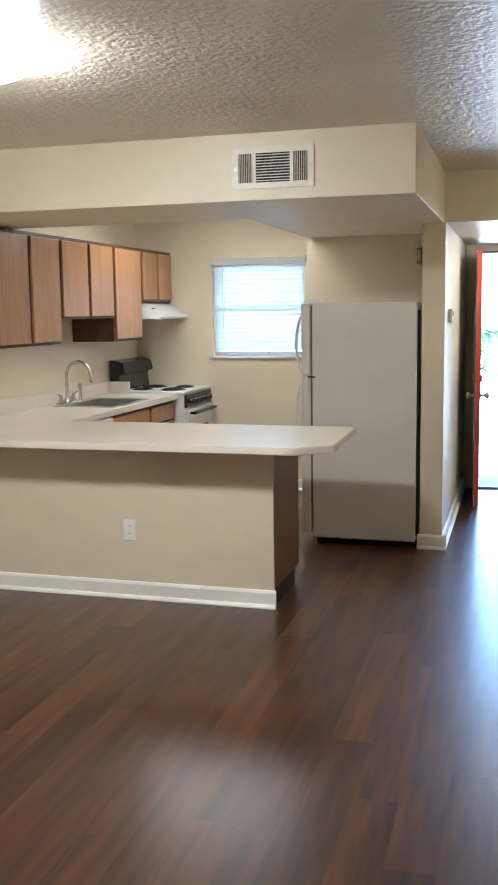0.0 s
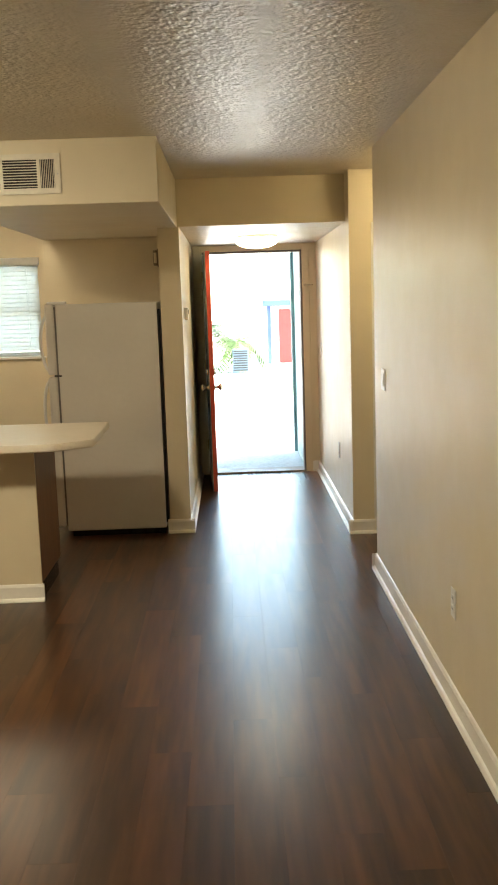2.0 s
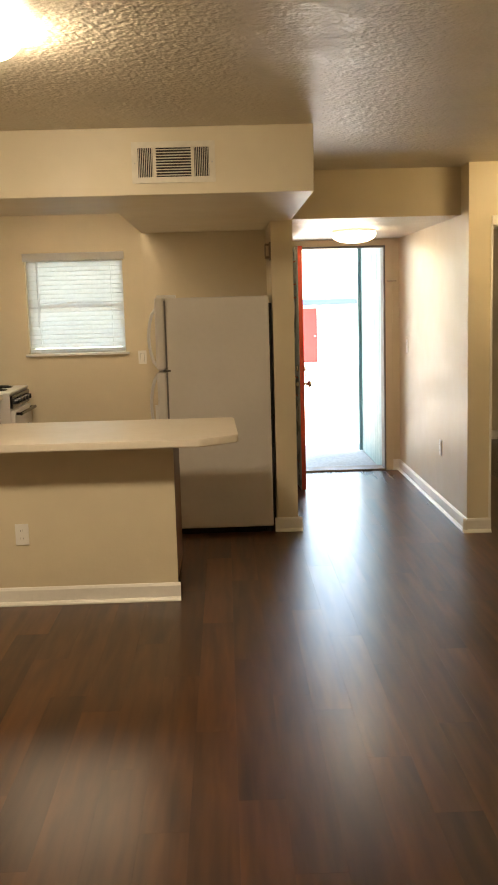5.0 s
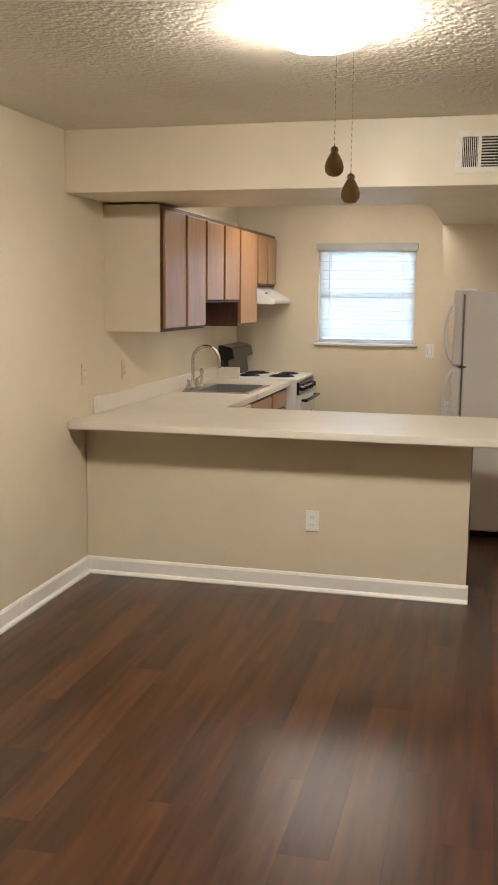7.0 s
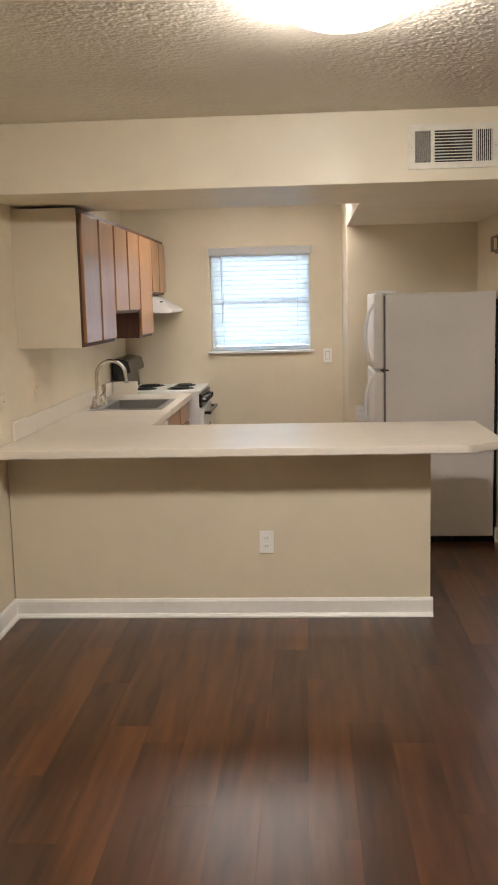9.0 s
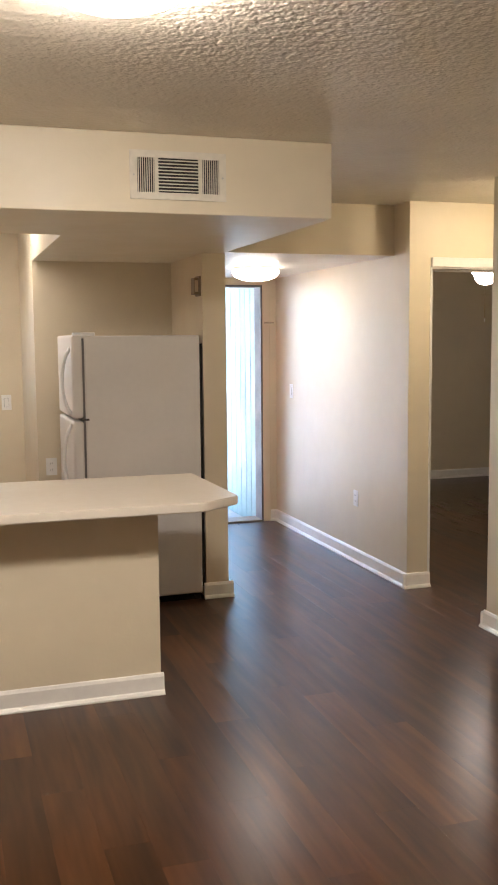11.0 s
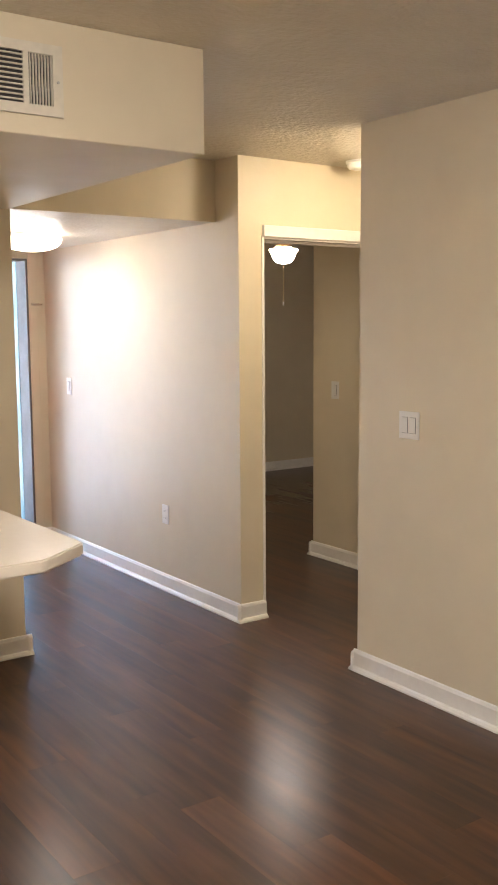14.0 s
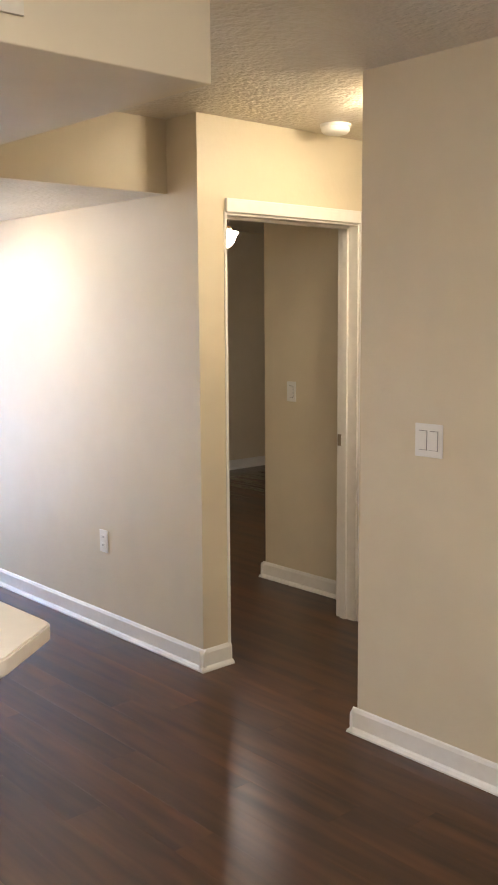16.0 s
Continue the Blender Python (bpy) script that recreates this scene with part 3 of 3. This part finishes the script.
part("spout_base", lathe((FXc, FYc, TOP + 0.018), [(0.026, 0), (0.026, 0.01), (0.018, 0.03), (0.015, 0.06)], 20), M_CHROME, faucet, "", True)
for dy in (-0.10, 0.10):
    part("lever", add(lathe((FXc, FYc + dy, TOP + 0.018), [(0.022, 0), (0.02, 0.015), (0.012, 0.04), (0.012, 0.055), (0.0, 0.06)], 16),
                      cyl((FXc, FYc + dy, TOP + 0.065), (FXc + 0.01, FYc + dy * 1.55, TOP + 0.085), 0.006, seg=8)), M_CHROME, faucet)
part("side_sprayer", lathe((FXc, FYc + 0.22, TOP + 0.004), [(0.022, 0), (0.02, 0.012), (0.013, 0.03), (0.012, 0.09), (0.018, 0.12), (0.012, 0.135), (0.0, 0.136)], 16), M_CHROME, faucet, "", True)


def base(y0, y1, fronts, label):
    c = thing("base_cabinet", (-2.6, (y0 + y1) / 2, 0), label, "cabinet", "lower kitchen cabinets")
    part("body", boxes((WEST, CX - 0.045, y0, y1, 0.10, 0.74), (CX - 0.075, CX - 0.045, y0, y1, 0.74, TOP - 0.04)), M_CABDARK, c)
    part("toe_kick", box(WEST, CX - 0.11, y0, y1, 0, 0.10), M_SLOT, c)
    for a, b in fronts:
        part("drawer_front", box(CX - 0.045, CX - 0.026, a, b, 0.715, 0.845, 0.004), M_CAB, c)
        part("door", box(CX - 0.045, CX - 0.026, a, b, 0.125, 0.695, 0.004), M_CAB, c)
    return c


base(6.26, 7.0, [(6.28, 6.98)], "oak base cabinet under the sink")
base(7.0, 7.545, [(7.02, 7.525)], "narrow oak base cabinet beside the stove")
dish = thing("dishwasher", (-2.5, 5.95, 0), "white dishwasher under the worktop beside the sink", "dishwasher")
part("body", box(WEST, CX - 0.045, 5.65, 6.25, 0.08, TOP - 0.045), M_WHITE, dish)
part("door", box(CX - 0.045, CX - 0.012, 5.655, 6.245, 0.12, 0.70, 0.006), M_WHITE, dish)
part("control_panel", box(CX - 0.045, CX - 0.003, 5.655, 6.245, 0.71, TOP - 0.05, 0.008), M_WHITE, dish)
part("toe_kick", box(WEST, CX - 0.1, 5.65, 6.25, 0, 0.08), M_SLOT, dish)

PEN = -0.765
pen = thing("peninsula_cabinet", (-1.8, 5.2, 0), "breakfast bar cabinet with cream plaster front and brown end", "cabinet")
part("front_panel", box(WEST + 0.005, PEN, 4.905, 4.925, 0, TOP - 0.04), M_WALL, pen, "cream plastered front")
part("body", box(WEST, PEN, 4.925, 5.50, 0.10, TOP - 0.04), M_PENEND, pen, "brown wooden end panel")
part("toe_kick", box(WEST, PEN - 0.004, 4.925, 5.42, 0, 0.10), M_BLACK, pen)
for k in range(3):
    part("door", box(-2.15 + k * 0.45, -1.73 + k * 0.45, 5.50, 5.519, 0.125, 0.845, 0.004), M_CAB, pen)

stove = thing("electric_stove", (-2.55, 7.84, 0), "white electric coil stove with black backguard and knobs", "stove")
SY0, SY1, SX = 7.555, 8.225, -2.215
part("body", box(WEST + 0.02, SX, SY0, SY1, 0.06, 0.905), M_WHITE, stove)
part("cooktop", box(WEST + 0.02, SX + 0.015, SY0 - 0.004, SY1 + 0.004, 0.905, 0.928, 0.006), M_WHITE, stove)
part("oven_door", box(SX, SX + 0.035, SY0 + 0.01, SY1 - 0.01, 0.26, 0.775, 0.008), M_WHITE, stove)
part("oven_window", box(SX + 0.035, SX + 0.038, SY0 + 0.16, SY1 - 0.16, 0.42, 0.62), M_BLACK, stove)
part("drawer", box(SX, SX + 0.03, SY0 + 0.01, SY1 - 0.01, 0.08, 0.245, 0.006), M_WHITE, stove)
part("control_panel", box(SX, SX + 0.022, SY0 + 0.004, SY1 - 0.004, 0.79, 0.895, 0.006), M_BLACK, stove, "black knob panel")
for k in range(5):
    y = SY0 + 0.10 + k * (SY1 - SY0 - 0.2) / 4
    part("knob", add(cyl((SX + 0.022, y, 0.843), (SX + 0.05, y, 0.843), 0.024, 0.02, 16), box(SX + 0.05, SX + 0.058, y - 0.005, y + 0.005, 0.823, 0.863)), M_BLACK, stove)
part("oven_handle", add(cyl((SX + 0.075, SY0 + 0.05, 0.745), (SX + 0.075, SY1 - 0.05, 0.745), 0.014, seg=12),
                        boxes((SX + 0.03, SX + 0.075, SY0 + 0.05, SY0 + 0.08, 0.735, 0.755), (SX + 0.03, SX + 0.075, SY1 - 0.08, SY1 - 0.05, 0.735, 0.755))), M_BLACK, stove, "black bar handle")
bm = bmesh.new()
prof = [(WEST + 0.02, 0.928), (WEST + 0.12, 0.928), (WEST + 0.105, 1.06), (WEST + 0.16, 1.075), (WEST + 0.14, 1.165), (WEST + 0.06, 1.185), (WEST + 0.02, 1.185)]
sides = [[bm.verts.new((x, y, z)) for x, z in prof] for y in (SY0 + 0.01, SY1 - 0.01)]
for k in range(7):
    bm.faces.new((sides[0][k], sides[0][(k + 1) % 7], sides[1][(k + 1) % 7], sides[1][k]))
bm.faces.new(sides[0]), bm.faces.new(sides[1])
bmesh.ops.recalc_face_normals(bm, faces=bm.faces[:])
bmesh.ops.bevel(bm, geom=bm.edges[:], offset=0.006, segments=2, affect="EDGES")
part("backguard", bm, M_BLACK, stove, "black backguard")
for x, y, r in ((-2.66, SY0 + 0.19, 0.075), (-2.66, SY1 - 0.19, 0.095), (-2.38, SY0 + 0.19, 0.095), (-2.38, SY1 - 0.19, 0.075)):
    bowl = part("burner", lathe((x, y, 0.928), [(r + 0.015, 0.0), (r + 0.012, 0.004), (r, 0.002), (0.0, 0.001)], 28), M_BLACK, stove, "black drip pan")
    spiral = []
    for k in range(73):
        a = 2 * math.pi * 3 * k / 72
        rr = 0.015 + (r - 0.018) * k / 72
        spiral.append((x + rr * math.cos(a), y + rr * math.sin(a), 0.937))
    part("coil", tube(spiral, 0.005, 6), M_COIL, bowl, "", True)

# ---- fittings ----


def plate(name, at, normal, kind, label, category, mat=None):
    """A cover plate on a wall: kind 'outlet', 'switch' or 'double'."""
    mat = mat or M_PLASTIC
    ob = thing(name, (0, 0, 0), label, category)
    w = 0.058 if kind == "double" else 0.036
    part("cover", box(-w, w, -0.006, 0.0, -0.058, 0.058, 0.0025), mat, ob)
    if kind == "outlet":
        for z in (-0.021, 0.021):
            face = part("socket", box(-0.017, 0.017, -0.008, -0.006, z - 0.014, z + 0.014, 0.0009), mat, ob)
            for x in (-0.007, 0.006):
                part("slot", box(x - 0.001, x + 0.001, -0.0085, -0.008, z - 0.004, z + 0.006), M_SLOT, face)
    else:
        for x in ((-0.023, 0.023) if kind == "double" else (0.0,)):
            # Grey border whose colour stands in for the shadow round the rocker.
            part("recess", box(x - 0.0175, x + 0.0175, -0.0066, -0.006, -0.034, 0.034), M_SEAL, ob, "thin grey border painted as a shadow gap")
            part("rocker", box(x - 0.016, x + 0.016, -0.010, -0.0064, -0.0325, 0.0325, 0.0015), mat, ob)
    turn = math.degrees(math.atan2(normal[1], normal[0])) + 90
    ob.matrix_basis = pose(at[0], at[1], at[2], 0, 0, turn)
    return ob


plate("wall_outlet", (-1.588, 4.905, 0.392), (0, -1), "outlet", "white duplex outlet on the breakfast bar front", "outlet")
plate("wall_outlet", (HALL_E, 6.955, 0.465), (-1, 0), "outlet", "white duplex outlet low on the hall wall", "outlet")
plate("wall_outlet", (EAST, 3.31, 0.43), (-1, 0), "outlet", "white duplex outlet low on the living room wall", "outlet")
plate("wall_outlet", (WEST, 4.90, 1.15), (1, 0), "outlet", "cream outlet above the worktop", "outlet", M_WALL)
plate("wall_outlet", (WEST, 5.50, 1.13), (1, 0), "outlet", "cream outlet above the worktop", "outlet", M_WALL)
plate("wall_outlet", (-0.985, 7.18, 0.77), (0, -1), "outlet", "white outlet beside the refrigerator", "outlet")
plate("light_switch", (-1.195, NORTH, 1.14), (0, -1), "switch", "white switch on the kitchen window wall", "switch")
plate("light_switch", (HALL_E, 8.265, 1.168), (-1, 0), "switch", "white rocker switch near the entry door", "switch")
plate("light_switch", (EAST, 4.953, 1.163), (-1, 0), "double", "white double rocker switch on the living room wall", "switch")
plate("light_switch", (2.39, 6.88, 1.155), (-1, 0), "switch", "white rocker switch inside the bedroom", "switch")

vent = thing("air_vent", (-0.69, 4.69, 2.26), "cream metal supply grille on the soffit", "vent")
VX0, VX1, VZ0, VZ1 = -0.868, -0.522, 2.203, 2.342
part("frame", boxes((VX0 - 0.03, VX1 + 0.03, 4.695, 4.703, VZ1, VZ1 + 0.028), (VX0 - 0.03, VX1 + 0.03, 4.695, 4.703, VZ0 - 0.028, VZ0), (VX0 - 0.03, VX0, 4.695, 4.703, VZ0, VZ1),
                    (VX1, VX1 + 0.03, 4.695, 4.703, VZ0, VZ1), (VX0 + 0.072, VX0 + 0.088, 4.696, 4.703, VZ0, VZ1), (VX1 - 0.088, VX1 - 0.072, 4.696, 4.703, VZ0, VZ1)), M_VENT, vent)
# Flat dark sheet; its colour stands in for shade behind the slats.
part("backing", box(VX0, VX1, 4.7035, 4.7045, VZ0, VZ1), M_VENTSHADE, vent, "dark sheet painted as the shade behind the grille")
for k in range(10):
    z = VZ0 + 0.009 + k * 0.0134
    part("slat", box(VX0 + 0.088, VX1 - 0.088, 4.696, 4.703, z - 0.002, z + 0.002), M_VENT, vent)
for x0 in (VX0, VX1 - 0.072):
    for k in range(8):
        x = x0 + 0.005 + k * 0.009
        part("slat", box(x - 0.0014, x + 0.0014, 4.696, 4.703, VZ0, VZ1), M_VENT, vent)
for x in (VX0 - 0.015, VX1 + 0.015):
    part("screw", cyl((x, 4.695, 2.27), (x, 4.692, 2.27), 0.004, seg=8), M_STEEL, vent)

thermo = thing("thermostat", (0.0, 6.74, 1.53), "cream plastic thermostat on the hall partition", "thermostat")
part("case", box(0.0, 0.028, 6.69, 6.79, 1.49, 1.58, 0.006), M_PLASTIC, thermo)
part("dial", box(0.028, 0.030, 6.705, 6.775, 1.535, 1.565), M_SEAL, thermo)
chime = thing("door_chime", (-0.21, 6.46, 1.92), "small brown and cream chime box on the partition", "chime")
part("back", box(-0.155, -0.145, 6.41, 6.51, 1.865, 1.985), M_BROWNMETAL, chime)
part("cover", box(-0.185, -0.155, 6.42, 6.50, 1.875, 1.975, 0.005), M_BROWNMETAL, chime)
part("face", box(-0.18, -0.16, 6.416, 6.42, 1.89, 1.96), M_CABBOX, chime, "cream face")

smoke = thing("smoke_detector", (1.77, 5.97, H), "round white smoke detector on the passage ceiling", "smoke detector")
part("base", lathe((1.77, 5.97, H), [(0.07, -0.001), (0.07, -0.014), (0.06, -0.015)], 30), M_PLASTIC, smoke, "", True)
part("cover", lathe((1.77, 5.97, H), [(0.064, -0.013), (0.064, -0.03), (0.052, -0.042), (0.0, -0.044)], 30), M_PLASTIC, smoke, "", True)


def ceiling_lamp(at, r, mat, label, drop=0.0):
    ob = thing("ceiling_light", at, label, "ceiling light")
    part("pan", lathe(at, [(0.0, -0.001), (r * 0.97, -0.001), (r * 0.97, -0.012 - drop), (0.0, -0.0125 - drop)], 40), M_WHITE, ob)
    part("shade", lathe(at, [(r, -0.013 - drop), (r, -0.026 - drop), (r * 0.97, -0.04 - drop), (r * 0.84, -0.062 - drop), (r * 0.6, -0.079 - drop), (r * 0.3, -0.087 - drop), (0.0, -0.089 - drop)], 40), mat, ob, "glowing frosted shade", True)
    return ob


ceiling_lamp((-1.25, 3.02, H), 0.178, M_GLOW, "lit frosted glass dome on the living room ceiling")
ceiling_lamp((0.56, 7.48, 2.125), 0.172, M_GLOWHALL, "lit frosted glass dome on the hall ceiling", 0.012)
ceiling_lamp((1.63, 5.43, H), 0.135, M_GLOWPASS, "lit frosted glass dome on the passage ceiling")
tubelight = thing("fluorescent_light", (-1.75, 6.95, H), "lit white fluorescent fixture on the kitchen ceiling", "ceiling light")
part("tray", box(-2.35, -1.15, 6.65, 7.25, H - 0.03, H - 0.001, 0.004), M_WHITE, tubelight)
part("diffuser", box(-2.33, -1.17, 6.67, 7.23, H - 0.085, H - 0.031, 0.012), M_GLOWKIT, tubelight, "glowing acrylic diffuser")


def ceiling_fan(at, drop, reach, label):
    x, y, z = at
    ob = thing("ceiling_fan", at, label, "ceiling fan")
    part("canopy", lathe((x, y, z), [(0.0, -0.001), (0.07, -0.001), (0.065, -0.04), (0.02, -0.055)], 24), M_BRASS, ob, "", True)
    part("motor", lathe((x, y, z - drop), [(0.0, 0.14), (0.05, 0.14), (0.1, 0.11), (0.11, 0.06), (0.09, 0.02), (0.05, 0.0), (0.0, -0.001)], 28), M_BRASS, ob, "brass motor housing", True)
    part("rod", cyl((x, y, z - drop + 0.13), (x, y, z - 0.05), 0.012, seg=12), M_BRASS, ob)
    for k in range(5):
        b = box(0.14, reach, -0.06, 0.06, -0.004, 0.004, 0.003)
        add(b, box(0.07, 0.18, -0.015, 0.015, 0.004, 0.009))
        bmesh.ops.rotate(b, verts=b.verts, cent=(0, 0, 0), matrix=Matrix.Rotation(radians(11), 3, "X"))
        bmesh.ops.rotate(b, verts=b.verts, cent=(0, 0, 0), matrix=Matrix.Rotation(radians(72 * k + 20), 3, "Z"))
        bmesh.ops.translate(b, verts=b.verts, vec=(x, y, z - drop + 0.05))
        part("blade", b, M_FANWOOD, ob, "red-brown wooden blade")
    return ob


fan = ceiling_fan((-0.896, 1.204, H), 0.20, 0.52, "ceiling fan with dark wooden pull-chain pendants")
for px, py, pz in ((-0.908, 1.207, 1.763), (-0.885, 1.20, 1.728)):
    chain = bmesh.new()
    z = pz + 0.02
    while z < 2.12:
        add(chain, lathe((px, py, z), [(0.0, 0.0), (0.0005, 0.001), (0.0005, 0.003), (0.0, 0.004)], 6))
        z += 0.0075
    part("pull_chain", chain, M_CHROME, fan, "beaded metal chain")
    part("pendant", lathe((px, py, pz - 0.018), [(0.0, 0.0), (0.007, 0.0012), (0.0115, 0.006), (0.0125, 0.012), (0.0105, 0.020), (0.006, 0.028), (0.004, 0.031)], 20), M_PULL, fan, "smoky teardrop pendant", True)
    part("ferrule", lathe((px, py, pz + 0.013), [(0.0045, 0.0), (0.0055, 0.002), (0.004, 0.006), (0.0, 0.007)], 12), M_CHROME, fan, "", True)

bfan = ceiling_fan((2.74, 7.9, H), 0.22, 0.58, "lit bedroom ceiling fan with red-brown blades")
part("fitter", lathe((2.74, 7.9, 2.185), [(0.06, 0.0), (0.07, -0.02), (0.05, -0.035), (0.0, -0.036)], 24), M_BRASS, bfan, "", True)
part("shade", lathe((2.74, 7.9, 2.15), [(0.105, 0.0), (0.11, -0.01), (0.095, -0.025), (0.08, -0.07), (0.05, -0.10), (0.0, -0.11)], 30), M_GLOWBED, bfan, "glowing frosted bowl", True)
part("pull_chain", cyl((2.74, 7.9, 1.76), (2.74, 7.9, 2.04), 0.0025, seg=6), M_BRASS, bfan)
part("pendant", cyl((2.74, 7.9, 1.73), (2.74, 7.9, 1.76), 0.006, seg=8), M_PLASTIC, bfan)

# ---- outside ----
bm = bmesh.new()
rows_y = [8.785, 9.2, 12, 20, 34, 60, 200, 1500]
rows_z = [-0.02, -0.10, -0.14, -0.35, -0.75, -0.8, -1.0, -2.0]
line = []
for y, z in zip(rows_y, rows_z):
    line.append([bm.verts.new((x, y, z)) for x in (-1500, -40, -10, 0, 10, 40, 1500)])
for a, b in zip(line, line[1:]):
    for k in range(6):
        bm.faces.new((a[k], a[k + 1], b[k + 1], b[k]))
low = [bm.verts.new((v.co.x, -1500, -0.16)) for v in line[0]]
under = [bm.verts.new((v.co.x, 8.785, -0.16)) for v in line[0]]
for k in range(6):
    bm.faces.new((low[k], low[k + 1], under[k + 1], under[k]))
    bm.faces.new((under[k], under[k + 1], line[0][k + 1], line[0][k]))
structure("ground", bm, M_CONCRETE, "pale sunlit concrete ground outside the door", "ground")
structure("roof", prism([(-3.1, -2.8), (6.2, -2.8), (6.2, 10.58), (1.06, 10.58), (1.06, 8.835), (-3.1, 8.835)], H + 0.1, H + 0.3), M_ROOF, "flat roof over the apartment", "roof")

shed = thing("neighbour_building", (6.0, 37.0, -0.75), "white building with blue fascia and a red door", "building")
part("wall", boxes((1.75, 2.15, 36.0, 36.2, -0.78, 1.42), (3.02, 12.0, 36.0, 36.2, -0.78, 1.42), (2.15, 3.02, 36.0, 36.2, 1.30, 1.42),
                   (1.75, 1.95, 36.2, 42.0, -0.78, 1.42)), M_FACADE, shed)
part("roof", box(1.55, 12.3, 35.6, 42.4, 1.42, 1.64, 0.02), M_BLUE, shed, "blue painted fascia")
d = part("door", box(2.15, 3.02, 36.08, 36.13, -0.72, 1.30, 0.004), M_FARRED, shed, "red painted door")
part("handle", cyl((2.93, 36.08, 0.25), (2.93, 36.02, 0.25), 0.03, seg=10), M_STEEL, d)
part("corner_post", box(1.72, 1.86, 35.9, 36.0, -0.78, 1.42), M_BLUE, shed)
ac = thing("outdoor_unit", (0.6, 30.0, -0.66), "grey-blue louvred outdoor cooling unit", "cooling unit")
part("case", box(0.36, 0.86, 30.0, 30.5, -0.68, 0.13, 0.02), M_UNIT, ac)
for k in range(9):
    part("louvre", box(0.39, 0.83, 29.985, 30.0, -0.55 + k * 0.075, -0.515 + k * 0.075), M_BLACK, ac)


def palm(x, y, ground, height, r, fronds, length, label, seed):
    rnd = random.Random(seed)
    ob = thing("palm_tree", (x, y, ground), label, "palm tree")
    pts = [(x + 0.05 * math.sin(k * 0.7), y, ground + height * k / 10) for k in range(11)]
    part("trunk", tube(pts, r, 10), M_BARK, ob)
    bm = bmesh.new()
    for k in range(fronds):
        a, lift = rnd.uniform(0, 6.283), rnd.uniform(-0.1, 0.95)
        spine = []
        for j in range(9):
            u = j / 8
            out = length * u * (0.9 - 0.25 * lift * u)
            spine.append(Vector((x + out * math.cos(a), y + out * math.sin(a), ground + height + length * (lift * u - 0.9 * u * u))))
        side = Vector((-math.sin(a), math.cos(a), 0))
        for j in range(1, 9):
            for s in (-1, 1):
                for q in (0.0, 0.5):
                    p = spine[j] + (spine[j - 1] - spine[j]) * q
                    tip = p + s * side * length * 0.28 * rnd.uniform(0.7, 1.1) + (spine[j] - spine[j - 1]) * 1.1 + Vector((0, 0, -0.12 * length * rnd.uniform(0.4, 1)))
                    w = (spine[j] - spine[j - 1]) * 0.28
                    bm.faces.new([bm.verts.new(v) for v in (p, tip, p + w)])
    part("crown", bm, M_LEAF, ob, "green fronds")
    return ob


palm(0.55, 31.0, -0.7, 1.0, 0.10, 26, 1.3, "low green palm beside the path", 3)
palm(-0.5, 34.0, -0.75, 1.4, 0.12, 26, 1.6, "low green palm beside the path", 7)
palm(1.02, 33.0, -0.7, 8.5, 0.16, 34, 2.2, "tall palm with a bare grey trunk", 5)

# ---- floor planks, last ----
floor = structure("floor", prism([(WEST, -2.6), (EAST, -2.6), (EAST, 5.2), (6.0, 5.2), (6.0, 10.36), (HALL_E, 10.36), (HALL_E, 8.65), (WEST, 8.65)], -0.1, 0.0), M_GAP, "dark brown wood-look plank floor with a sheen", "floor")
PW, PL, G = 0.152, 1.22, 0.0001
shared = {}
rest = bmesh.new()


def plank_mesh(w, length):
    key = (round(w, 3), round(length, 3))
    if key not in shared:
        b = box(G - w / 2, w / 2 - G, G - length / 2, length / 2 - G, 0.0, 0.003)
        up = [e for e in b.edges if all(v.co.z > 0.002 for v in e.verts)]
        bmesh.ops.bevel(b, geom=up, offset=0.0002, segments=1, affect="EDGES")
        me = bpy.data.meshes.new("plank")
        b.to_mesh(me)
        b.free()
        me.materials.append(M_FLOOR)
        shared[key] = me
    return shared[key]


rnd = random.Random(11)
column = 0
x = WEST
while x < 6.0 - 0.01:
    w = min(PW, 6.0 - x)
    y = -2.6 - [0.0, 0.41, 0.83, 0.22, 0.63, 1.04][column % 6] - rnd.uniform(0, 0.1)
    low, high = (-2.6, 8.645) if x < EAST else (5.2, 10.36)
    while y < high:
        a, b = max(y, low), min(y + PL, high)
        if b - a > 0.02:
            seen = 1.6 < (a + b) / 2 < 8.645 and x < 1.2
            if seen:
                ob = new("plank", plank_mesh(w, b - a))
                ob.location = (x + w / 2, (a + b) / 2, 0.0)
                ob.parent = floor
                ob.matrix_parent_inverse = Matrix.Translation(-PLACE[floor])
            else:
                add(rest, box(x + G, x + w - G, a + G, b - G, 0.0, 0.003))
        y += PL
    x += w
    column += 1
joined = part("planks_further_off", rest, M_FLOOR, floor)
tagged(joined, kind="stuff")
